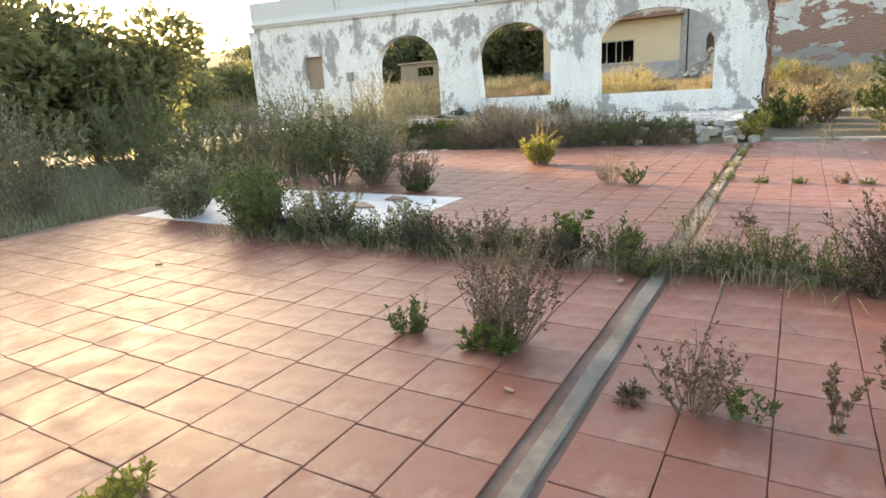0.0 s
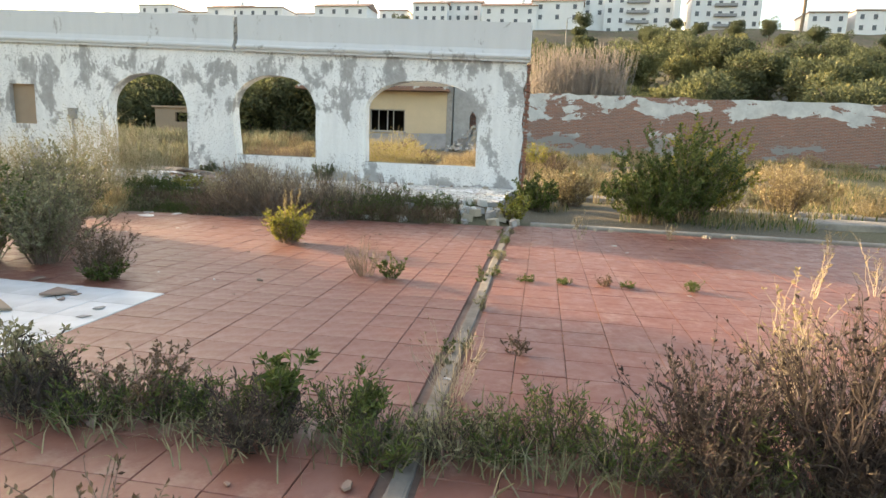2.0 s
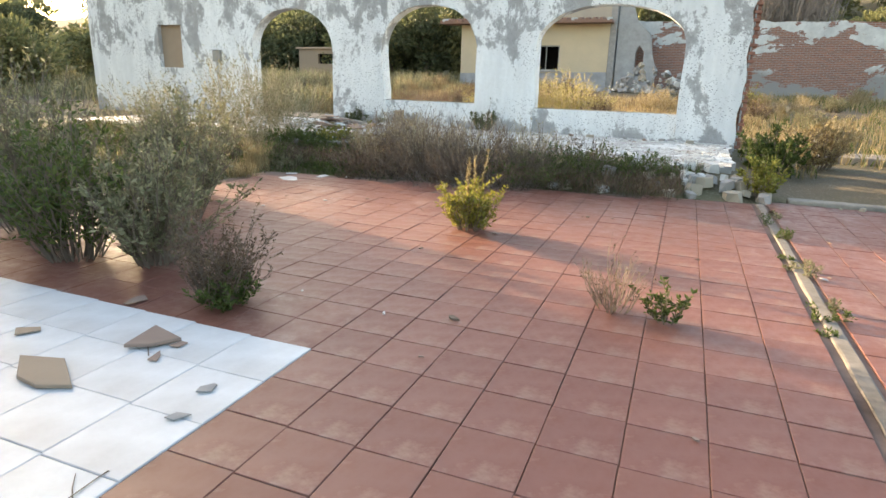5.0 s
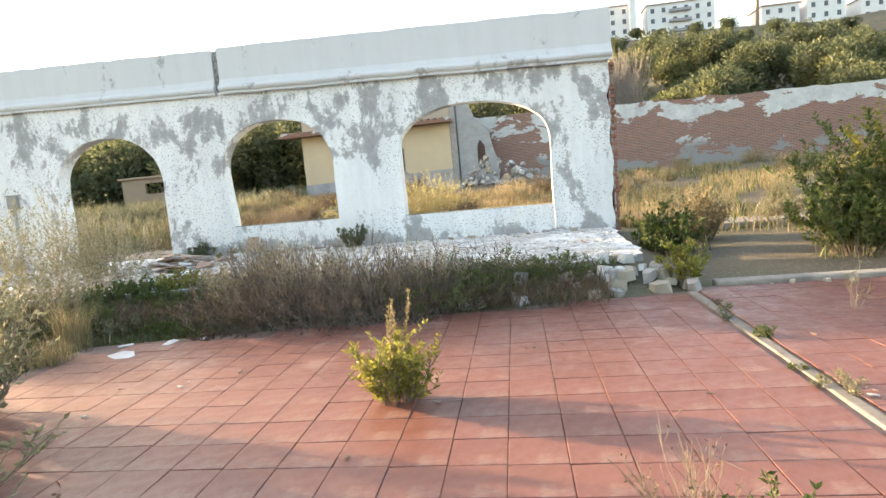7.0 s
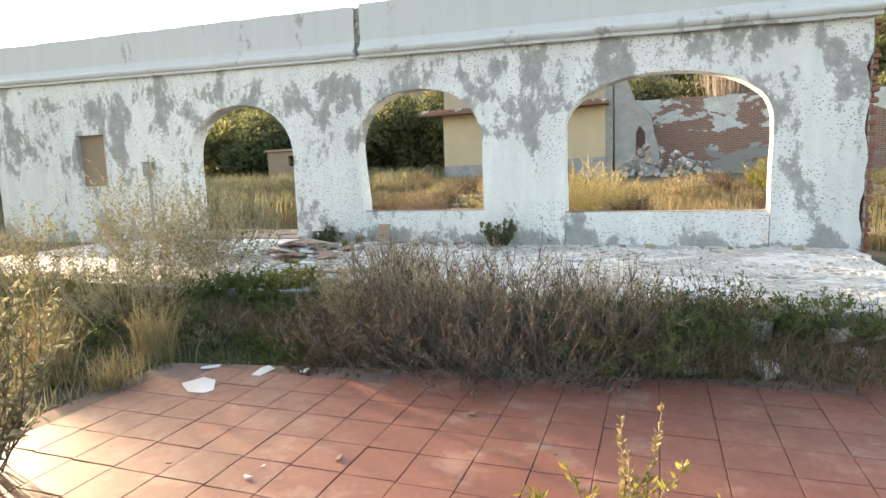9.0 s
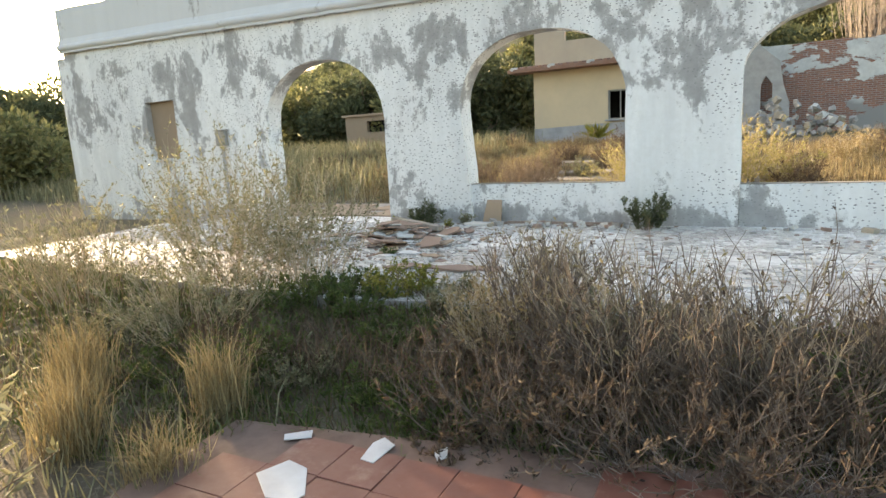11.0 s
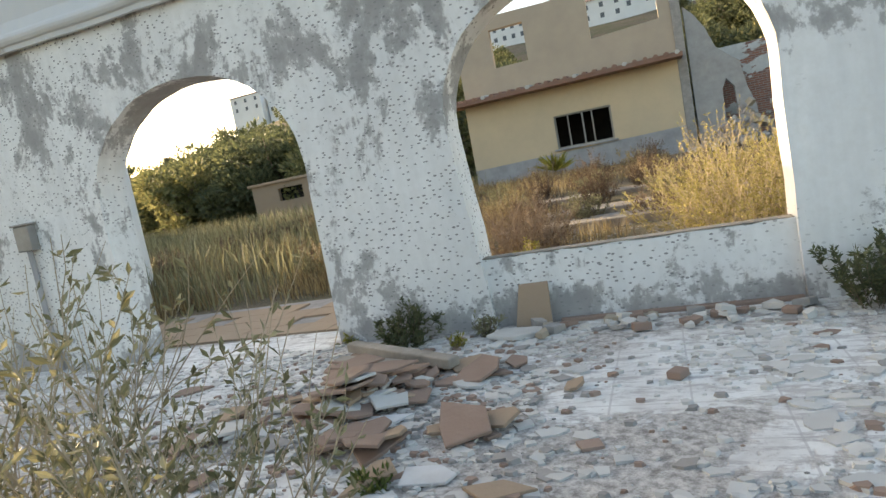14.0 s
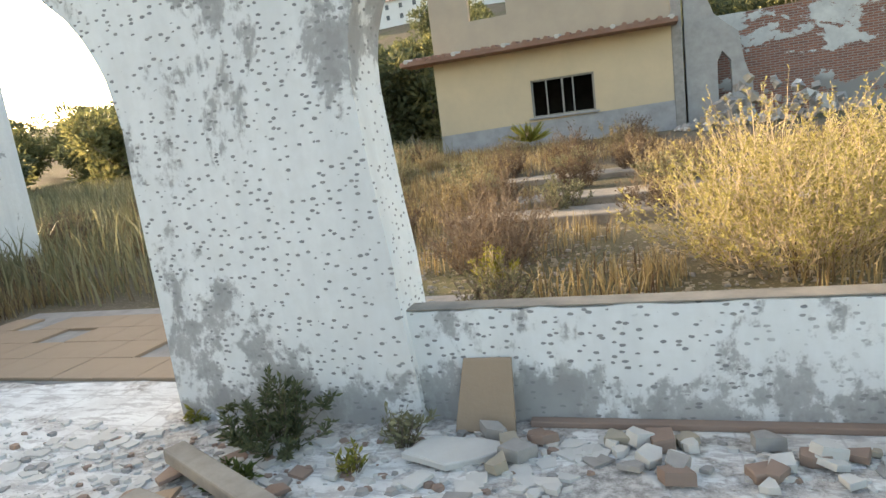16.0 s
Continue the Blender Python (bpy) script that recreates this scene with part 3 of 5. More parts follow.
def shrub(name, x, y, h, spread, stems, leaves, leaf_mat, twig_mat, label, seed, size=(0.05, 0.02), thick=0.006, low=0.15, z=None, lean=(0, 0), forks=3, group="", tops=0, wild=0.22, foot=0.22):
    """A many-stemmed weed or bush: stems that fork, leaves along the twigs."""
    rng = random.Random(seed)
    base = z if z is not None else (0.075 if (-6.9 < x < 8 and y < 12.4) else height(x, y) - 0.02)
    t = thing(name, (x, y, base), label, "plant" if h < 0.8 else "bush", group)
    tw, lf = Soup(), Soup()
    twigs = []
    for k in range(stems):
        a, r = rng.uniform(0, 6.2832), math.sqrt(rng.random())
        root = (math.cos(a) * r * spread * foot, math.sin(a) * r * spread * foot, -0.02)
        length = h * rng.uniform(0.6, 1.0) * (1.0 - 0.25 * r)
        way = (math.cos(a) * r * spread / h + lean[0], math.sin(a) * r * spread / h + lean[1], 1.0)
        pts = stem_points(root, way, length, rng, wild, 0.15, 5)
        tw.tube(pts, thick, thick * 0.35, 3)
        twigs.append((pts, 1.0))
        for j in range(forks):
            i = rng.randint(1, 4)
            q = pts[i]
            w = (pts[i] - pts[i - 1]).normalized() + Vector((rng.uniform(-0.8, 0.8), rng.uniform(-0.8, 0.8), rng.uniform(-0.1, 0.6)))
            sub = stem_points(q, w, length * rng.uniform(0.2, 0.42), rng, 0.3, 0.15, 3)
            tw.tube(sub, thick * 0.55, thick * 0.2, 3)
            twigs.append((sub, 0.5))
    for k in range(leaves):
        pts, _ = twigs[rng.randrange(len(twigs))]
        u = low + (1 - low) * rng.random()
        f = u * (len(pts) - 1)
        i = min(int(f), len(pts) - 2)
        p = pts[i].lerp(pts[i + 1], f - i)
        w = (pts[i + 1] - pts[i]).normalized() * 0.5 + Vector((rng.uniform(-1, 1), rng.uniform(-1, 1), rng.uniform(-0.5, 0.9)))
        g = rng.uniform(0.6, 1.25)
        lf.leaf(p, w, size[0] * g, size[1] * g, rng)
    part("stemwork", tw, twig_mat, t)
    if leaves:
        part("foliage", lf, leaf_mat, t)
    if tops:
        sp = Soup()
        for k in range(tops):
            a = rng.uniform(0, 6.2832)
            pts = stem_points((math.cos(a) * 0.05, math.sin(a) * 0.05, 0.0), (math.cos(a) * 0.25, math.sin(a) * 0.25, 1), h * rng.uniform(1.1, 1.5), rng, 0.06, 0.2, 6)
            sp.tube(pts, 0.004, 0.002, 3)
            for j in range(70):
                f = rng.uniform(2.2, 5.9)
                i = int(f)
                sp.leaf(pts[i].lerp(pts[min(i + 1, 6)], f - i), (rng.uniform(-1, 1), rng.uniform(-1, 1), 0.8), 0.03, 0.014, rng)
        part("seed_spikes", sp, L_STRAW, t, "tall dry seed spikes")
    return t


def clump(name, x, y, h, spread, n, label, seed, mat, group="", width=0.006, z=None):
    """A tussock of long dry blades."""
    rng = random.Random(seed)
    base = z if z is not None else (0.07 if (-6.9 < x < 8 and y < 12.4) else height(x, y) - 0.02)
    ob = new(name, blades([(0, 0, 0)] * n, h, mat, rng, spread * 0.18, spread / h, width).mesh(name, mat))
    ob.matrix_world = Matrix.Translation((x, y, base))
    return tagged(ob, label, "grass", group, "stuff")


def blades(roots, h, mat, rng, scatter, splay, width):
    s = Soup()
    for rx, ry, rz in roots:
        a = rng.uniform(0, 6.2832)
        l = h * rng.uniform(0.45, 1.0)
        sp = splay * rng.random()
        x0, y0 = rx + rng.gauss(0, scatter), ry + rng.gauss(0, scatter)
        dx, dy = math.cos(a) * sp, math.sin(a) * sp
        b = rng.uniform(0, 3.14)
        wx, wy = math.cos(b) * width, math.sin(b) * width
        p1 = (x0 + dx * l * 0.35, y0 + dy * l * 0.35, rz + l * 0.55)
        p2 = (x0 + dx * l, y0 + dy * l, rz + l * (0.95 - 0.2 * sp))
        s.add([(x0 - wx, y0 - wy, rz), (x0 + wx, y0 + wy, rz), (p1[0] + wx * 0.8, p1[1] + wy * 0.8, p1[2]), (p1[0] - wx * 0.8, p1[1] - wy * 0.8, p1[2]), p2], [(0, 1, 2, 3), (3, 2, 4)])
    return s


def field(name, count, where, h, mat, seed, label, splay=0.5, width=0.006):
    """Grass that nobody could count, over a stretch of the plan."""
    rng = random.Random(seed)
    roots = []
    while len(roots) < count:
        p = where(rng)
        if p is None:
            continue
        roots.append((p[0], p[1], height(p[0], p[1]) - 0.03 if len(p) < 3 else p[2]))
    tagged(new(name, blades(roots, h, mat, rng, 0.02, splay, width).mesh(name, mat)), label, "grass", kind="stuff")


def tree(name, h, r, leaves, mat, label, seed, size=0.3, flat=0.8):
    """A tapered trunk with limbs and an uneven crown of leaf sprays."""
    rng = random.Random(seed)
    t = thing(name, (0, 0, 0), label, "tree", "trees on the hillside")
    tw, lf = Soup(), Soup()
    trunk = stem_points((0, 0, -0.3), (rng.uniform(-0.2, 0.2), rng.uniform(-0.2, 0.2), 1), h * 0.55, rng, 0.12, 0.2, 5)
    tw.tube(trunk, h * 0.035, h * 0.018, 7)
    hubs = []
    for k in range(16):
        q = trunk[rng.randint(2, 5)]
        a = rng.uniform(0, 6.2832)
        limb = stem_points(q, (math.cos(a), math.sin(a), rng.uniform(0.1, 1.1)), r * rng.uniform(0.55, 1.0), rng, 0.25, 0.2, 4)
        tw.tube(limb, h * 0.014, h * 0.004, 5)
        hubs += [(limb[-1], r * rng.uniform(0.28, 0.45)), (limb[2], r * rng.uniform(0.2, 0.35))]
    for k in range(leaves):
        c, rr = hubs[rng.randrange(len(hubs))]
        d = Vector((rng.gauss(0, 1), rng.gauss(0, 1), rng.gauss(0, 1))).normalized()
        p = c + Vector((d.x, d.y, d.z * flat)) * rr * (0.55 + 0.5 * rng.random())
        lf.leaf(p, d + Vector((rng.uniform(-0.8, 0.8), rng.uniform(-0.8, 0.8), rng.uniform(-0.4, 0.8))), size * rng.uniform(0.6, 1.3), size * 0.5, rng)
    part("trunk", tw, BARK, t, smooth=True)
    part("crown", lf, mat, t)
    return t


# hillside trees, and unseen rows left of the patio that shade it
rt = random.Random(31)
kinds = [tree("tree", 4.6, 2.3, 5200, L_HILL, "rounded olive-green tree on the slope", 1), tree("tree", 5.2, 2.6, 5600, L_DARK, "dark evergreen tree on the slope", 2),
         tree("tree", 3.4, 2.0, 4200, L_DARK, "low dark evergreen scrub tree", 3), tree("tree", 3.8, 2.2, 4600, L_HILL, "sunlit yellowish olive tree", 4)]
spots = []
for k in range(64):
    y = rt.uniform(41.5, 66)
    x = rt.uniform(-6, 34) * y / 60 + (y - 41) * 0.05
    spots.append((x, y))
for k in range(46):
    y = rt.uniform(44, 72)
    spots.append((rt.uniform(-62, -8) * y / 58, y))
for k in range(46):
    y = rt.uniform(90, 190)
    spots.append((rt.uniform(-1.1, 0.42) * y, y))
for k in range(44):
    y = rt.uniform(66, 175)
    spots.append((rt.uniform(-0.05, 0.46) * y, y))
for k in range(26):
    x, y = rt.uniform(-60, -19), rt.uniform(14, 44)
    spots.append((x - 9, y) if x > -30 and y < 38 else (x, y))
for k in range(10):
    spots.append((rt.uniform(-11, -2), rt.uniform(40.5, 46)))
for k in range(9):
    spots.append((-15.2 - 1.9 * k, rt.uniform(38.5, 42)))
# unseen trees, not on the slope, added to throw shade across the patio
for k in range(4):
    spots.append((-15.5 + rt.uniform(-1.5, 1.0), 3.6 + 1.15 * k))
for k in range(4):
    spots.append((-16.5 + rt.uniform(-1.0, 1.0), 8.0 + 1.15 * k))
used = set()
for k, (x, y) in enumerate(spots):
    i = k % 4 if y < 90 else 1 + k % 2
    m = Matrix.Translation((x, y, height(x, y) - 0.2)) @ Matrix.Rotation(rt.uniform(0, 6.28), 4, "Z")
    if i not in used:
        used.add(i)
        kinds[i].matrix_world = m
    else:
        copy_thing(kinds[i], m)


def cane_brake():
    rng = random.Random(12)
    s = Soup()
    for k in range(900):
        x, y = rng.uniform(-1.3, 3.6), rng.uniform(37.9, 40.5)
        pts = stem_points((x, y, height(x, y) - 0.1), (rng.uniform(-0.2, 0.2), rng.uniform(-0.1, 0.1), 1), rng.uniform(4.2, 6.4), rng, 0.07, 0.2, 4)
        s.tube(pts, 0.022, 0.008, 3)
        for j in range(5):
            f = rng.uniform(1.5, 3.9)
            s.leaf(pts[int(f)].lerp(pts[int(f) + 1], f - int(f)), (rng.uniform(-1, 1), rng.uniform(-1, 1), 0.9), 0.4, 0.04, rng)
    tagged(new("cane_brake", s.mesh("cane_brake", CANE)), "thicket of pale dry canes behind the wall", "canes", kind="stuff")


cane_brake()


def palm(x, y):
    rng = random.Random(3)
    z = height(x, y)
    t = thing("palm_tree", (x, y, z), "tall palm with a shaggy drooping crown", "tree")
    tr, cr = Soup(), Soup()
    top = 46.5 - z
    tr.tube([(0, 0, -1), (0.2, 0, top * 0.5), (0.1, 0, top)], 0.45, 0.4, 8)
    for k in range(60):
        a, e = rng.uniform(0, 6.28), rng.uniform(-1.2, 1.1)
        d = Vector((math.cos(a), math.sin(a), e)).normalized()
        pts = [Vector((0.1, 0, top)) + d * u * 3.0 - Vector((0, 0, u * u * 1.6)) for u in (0, 0.35, 0.7, 1.0)]
        for i in range(3):
            for j in range(14):
                cr.leaf(pts[i].lerp(pts[i + 1], j / 14), d + Vector((rng.uniform(-1, 1), rng.uniform(-1, 1), rng.uniform(-1, 0.3))), 0.7, 0.12, rng)
    part("trunk", tr, BARK, t)
    part("fronds", cr, L_HILL, t)


palm(60.5, 184.0)


# ---- far town ----
def building(name, x0, x1, y, z1, floors, cols, label, roof="flat", depth=11.0, balcony=False):
    z0 = height((x0 + x1) / 2, y) - 2.5
    o = Vector(((x0 + x1) / 2, y, z0))
    t = thing(name, o, label, "building", "white town houses" if name == "town_house" else "")
    w, h = (x1 - x0) / 2, z1 - z0
    fh = 2.9
    holes = []
    for f in range(floors):
        for c in range(cols):
            cx = -w + (c + 0.5) * 2 * w / cols
            zt = h - 0.9 - f * fh
            holes.append((cx - 0.55, cx + 0.55, zt - 1.35, zt))
    if zt - 1.4 < 0.2:
        holes = [q for q in holes if q[2] > 0.2]
    part("wall", pierced([(-w, 0), (w, 0), (w, h), (-w, h)], [[(a, c), (b, c), (b, d), (a, d)] for a, b, c, d in holes], 0, 0.3), TOWN, t)
    body = Soup()
    body.box((-w, 0.31, 0), (w, depth, h))
    part("body", body, TOWN, t)
    for a, b, c, d in holes:
        wi = part("window", bevelled((a, 0.12, c), (b, 0.2, d), 0.02), TOWN_GLASS, t)
        part("sill", bevelled((a - 0.1, -0.12, c - 0.12), (b + 0.1, -0.01, c - 0.02), 0.02), TOWN, wi)
    if balcony:
        for f in range(floors):
            part("balcony", bevelled((-w * 0.35, -1.0, h - 2.5 - f * fh), (w * 0.3, -0.02, h - 1.7 - f * fh), 0.04), DADO, t, "shaded grey balcony")
    r = Soup()
    if roof == "flat":
        r.box((-w - 0.25, -0.3, h + 0.01), (w + 0.25, depth + 0.2, h + 0.35))
        part("roof", r, TOWN_ROOF, t)
    else:
        r.add([(-w - 0.4, -0.5, h), (w + 0.4, -0.5, h), (w + 0.4, depth + 0.4, h), (-w - 0.4, depth + 0.4, h), (-w - 0.4, depth / 2, h + 1.9), (w + 0.4, depth / 2, h + 1.9)],
              [(0, 1, 5, 4), (2, 3, 4, 5), (0, 4, 3), (1, 2, 5), (0, 3, 2, 1)])
        rf = part("roof", r, TOWN_ROOF, t)
        part("chimney", bevelled((w * 0.4, depth / 2 - 0.5, h + 1.0), (w * 0.4 + 0.9, depth / 2 + 0.4, h + 3.0), 0.05), TOWN, rf)
    return t


building("apartment_block", 10.3, 30.5, 200, 47.6, 4, 6, "white four-storey apartment block on the hill", balcony=True)
building("apartment_block", 35.4, 54.6, 200, 46.6, 4, 6, "white apartment block with grey balconies", balcony=True)
tw_ = thing("chimney_tower", (30.9, 198, height(31, 198) - 2), "slender white chimney tower by the flats", "tower")
part("shaft", bevelled((-0.9, -0.9, 0), (0.9, 0.9, 15.5), 0.1), TOWN, tw_)
part("cap", bevelled((-1.2, -1.2, 15.52), (1.2, 1.2, 16.2), 0.1), TOWN_ROOF, tw_)
rb = random.Random(17)
x = -150.0
while x < 4:
    wd = rb.uniform(9, 17)
    yy = rb.uniform(186, 206)
    zt = 43.0 + 2.6 * smooth01(-60, 0, x) + rb.uniform(-1.6, 1.8)
    building("town_house", x, x + wd, yy, zt * yy / 200 + 0.5, 2, rb.randint(2, 4), "white rendered town house with clay roof" if rb.random() < 0.6 else "plain white flat-roofed town house", "gable" if rb.random() < 0.55 else "flat")
    x += wd + rb.uniform(-1.5, 3.5)
for hx, hz in ((66, 41.5), (78, 42.0), (92, 40.5), (104, 42)):
    building("town_house", hx, hx + 10, 196, hz, 2, 3, "plain white flat-roofed town house")
pole = thing("lamp_pole", (-0.2, 150, height(-0.2, 150)), "tall thin grey lamp pole on the hill", "pole")
s = Soup()
s.tube([(0, 0, -1), (0, 0, 8.5)], 0.14, 0.09, 6)
part("shaft", s, ALU, pole)
s = Soup()
s.tube([(0, 0, 8.45), (0.9, 0, 8.8)], 0.07, 0.06, 5)
part("arm", s, ALU, pole)

# ---- garden behind the arcade ----
hut = thing("garden_hut", (-22.0, 36.0, 0.7), "small flat-roofed sandy block hut in the field", "hut")
part("front_wall", pierced([(-1.85, 0.0), (1.85, 0.0), (1.85, 2.3), (-1.85, 2.3)], [[(-0.5, 1.5), (0.75, 1.5), (0.75, 2.05), (-0.5, 2.05)]], 0.0, 0.2), SHARD_BACK, hut)
# near-black block paints the shade seen through the hut's opening
part("body", bevelled((-1.85, 0.5, 0.0), (1.85, 2.4, 2.3), 0.02), INTERIOR_SHADE, hut)
part("roof", bevelled((-2.0, -0.12, 2.305), (2.0, 2.5, 2.42), 0.02), SHARD_BACK, hut)
for k, (yy, x0, x1) in enumerate(((23.9, -9.6, -4.6), (25.1, -9.6, -4.2), (27.4, -10.3, -6.2))):
    zz = height(-7, yy) + (0.08 if k < 2 else 0.03)
    o = new("garden_step", bevelled((x0, yy - 0.45, zz - 0.3), (x1, yy + 0.45, zz + 0.04), 0.03).mesh("garden_step", CEMENT))
    tagged(o, "cracked cement garden step in dry weeds", "step", kind="structure")
for k, (xx, yy, w2) in enumerate(((5.6, 17.5, 2.2), (8.0, 16.0, 2.5), (3.0, 19.0, 2.0), (-0.2, 20.5, 1.6))):
    o = new("ground_slab", bevelled((xx - w2, yy - 0.5, height(xx, yy) - 0.1), (xx + w2, yy + 0.5, height(xx, yy) + 0.12), 0.03).mesh("ground_slab", CEMENT))
    tagged(o, "broken cement paving slab in the weeds", "slab", kind="structure")


def in_garden(rng):
    x, y = rng.uniform(-20, 0.5), 19.2 + 14.6 * rng.random() ** 1.2
    if -14.2 < x < -8.5 and y < 20.9:
        return None
    if -9.7 < x < -4.2 and y < 28 and noise.noise((x * 0.7, y * 0.7, 5)) < 0.12:
        return None
    if x > -6.5 and y > 29.5 or noise.noise((x * 0.55, y * 0.55, 9)) < rng.uniform(-0.5, 0.25):
        return None
    return x, y


def in_yard(rng):
    x, y = rng.uniform(-0.3, 18), 14.6 + 21.5 * rng.random()
    return None if noise.noise((x * 0.3, y * 0.3, 2)) < -0.05 else (x, y)


field("dry_grass", 32000, in_garden, 0.42, L_STRAW, 41, "tall straw-coloured grass filling the garden", 0.5, 0.007)
field("dry_weeds", 9000, in_garden, 0.48, L_BROWN, 42, "russet dead weeds among the straw grass", 0.4, 0.006)
field("yard_grass", 14000, in_yard, 0.45, L_STRAW, 43, "dry yellow grass in the open yard", 0.6, 0.008)
field("green_weeds", 7000, in_yard, 0.35, L_GREEN, 44, "low green weeds in the open yard", 0.9, 0.012)
field("far_scrub", 16000, lambda r: (r.uniform(-45, -13), r.uniform(20.8, 40)), 1.05, L_OLIVE, 45, "dense dry grass over the far field", 0.5, 0.016)
field("bank_scrub", 15000, lambda r: (r.uniform(-14, 30), r.uniform(37.6, 46)), 1.3, L_HILL, 46, "olive-green scrub along the bank", 0.8, 0.05)

for k, (x, y, h, sp, st, lv, lm, tm, lab, sz) in enumerate((
        (-5.85, 21.3, 1.75, 1.6, 150, 16000, L_GOLD, PALE_TWIG, "big sunlit straw-yellow bush behind the sill", (0.04, 0.018)),
        (-4.6, 22.2, 1.7, 1.1, 60, 7000, L_GOLD, PALE_TWIG, "big sunlit straw-yellow bush in the garden", (0.05, 0.02)),
        (-8.65, 21.6, 1.15, 0.85, 110, 2200, L_BROWN, TWIG, "russet dead shrub by the garden steps", (0.04, 0.015)),
        (-8.5, 20.9, 0.5, 0.25, 20, 700, L_YELLOW, PALE_TWIG, "yellow-green weed by the garden steps", (0.05, 0.018)),
        (-8.9, 22.4, 0.9, 0.7, 60, 1600, L_BROWN, TWIG, "russet dead shrub by the garden steps", (0.04, 0.015)),
        (-7.0, 23.9, 0.7, 0.7, 50, 1600, L_BROWN, TWIG, "russet dead shrub on the garden steps", (0.04, 0.015)),
        (-8.3, 20.2, 0.5, 0.45, 40, 1200, L_OLIVE, TWIG, "dusty weed behind the sill", (0.04, 0.015)),
        (-9.2, 24.8, 0.9, 0.8, 40, 1500, L_BROWN, TWIG, "russet dead shrub in the garden", (0.05, 0.02)),
        (-6.3, 26.5, 0.9, 0.8, 40, 1600, L_STRAW, TWIG, "dry brown shrub in the garden", (0.05, 0.02)),
        (-8.5, 29.5, 0.95, 0.8, 36, 1600, L_BROWN, TWIG, "russet dead shrub before the house", (0.06, 0.025)),
        (-2.6, 26.0, 1.1, 1.0, 40, 2200, L_STRAW, PALE_TWIG, "dry yellow shrub in the garden", (0.06, 0.025)),
        (-0.3, 27.5, 1.3, 1.2, 40, 2400, L_YELLOW, TWIG, "yellow-green shrub by the rubble", (0.07, 0.03)))):
    shrub("garden_shrub", x, y, h, sp, st, lv, lm, tm, lab, 100 + k, sz, 0.006, wild=0.42, forks=7, foot=0.4)
kinds_g = [shrub("garden_shrub", -10.5, 23.5, 0.9, 0.8, 46, 1700, L_BROWN, TWIG, "russet dead shrub in the dry field", 131, (0.05, 0.02)), shrub("garden_shrub", -12.3, 22.5, 0.8, 0.8, 46, 1900, L_STRAW, PALE_TWIG, "straw-coloured shrub in the dry field", 132, (0.05, 0.02)),
           shrub("garden_shrub", -11.5, 25.5, 0.7, 0.7, 40, 2000, L_OLIVE, TWIG, "dusty olive shrub in the dry field", 133, (0.05, 0.02))]
rg = random.Random(61)
for k in range(80):
    x, y = rg.uniform(-20, 1), rg.uniform(21.8, 33)
    if (-9.2 < x < -6.4 and y < 24) or (x > -7 and y > 29):
        continue
    copy_thing(kinds_g[k % 3], Matrix.Translation((x, y, height(x, y) - 0.03)) @ Matrix.Rotation(rg.uniform(0, 6.28), 4, "Z"))
for k in range(46):
    x, y = rg.uniform(0.5, 17), rg.uniform(17.5, 35.5)
    copy_thing(kinds_g[1 + k % 2], Matrix.Translation((x, y, height(x, y) - 0.03)) @ Matrix.Rotation(rg.uniform(0, 6.28), 4, "Z"))
# spiky rosette before the house
rng = random.Random(77)
s = Soup()
for k in range(44):
    a, e = rng.uniform(0, 6.28), rng.uniform(0.3, 1.5)
    s.leaf((0, 0, 0.25), (math.cos(a), math.sin(a), e), 0.75, 0.1, rng)
yu = new("yucca", s.mesh("yucca", L_YELLOW))
yu.matrix_world = Matrix.Translation((-9.9, 33.0, height(-9.9, 33.0)))
tagged(yu, "spiky yellow-green yucca rosette before the house", "plant")


def rubble_heap():
    rng = random.Random(19)
    t = thing("rubble_heap", (-3.5, 34.2, height(-3.5, 34.2)), "heap of grey collapsed masonry beside the house", "rubble")
    for k in range(150):
        a, r = rng.uniform(0, 6.28), math.sqrt(rng.random())
        z = 1.7 * (1 - r) * rng.random()
        s = Soup()
        g = rng.uniform(0.07, 0.24)
        s.lump((math.cos(a) * r * 2.4, math.sin(a) * r * 1.6, z), (g, g * 0.8, g * 0.55), rng, Euler((rng.uniform(-0.7, 0.7), rng.uniform(-0.7, 0.7), a)).to_matrix())
        part("stone", s, (MORTAR, MORTAR, ROCK, MORTAR, CHIP)[k % 5], t)


rubble_heap()
outline = [(-5.38, 0.5), (-3.5, 0.5), (-3.55, 2.3), (-3.75, 2.9), (-3.9, 3.8), (-4.25, 4.1), (-4.55, 4.4), (-4.8, 5.1), (-5.1, 5.6), (-5.38, 5.9)]
o = new("wall_ruin", pierced(outline, [[(-4.5, 1.9), (-4.1, 1.9), (-4.12, 3.0), (-4.35, 3.3), (-4.5, 3.0)]], 35.9, 36.2).mesh("wall_ruin", plaster("grey_ruin_render", 0.45, False, (0.27, 0.255, 0.24))))
tagged(o, "jagged grey ruined wall beside the house", "wall", kind="structure")

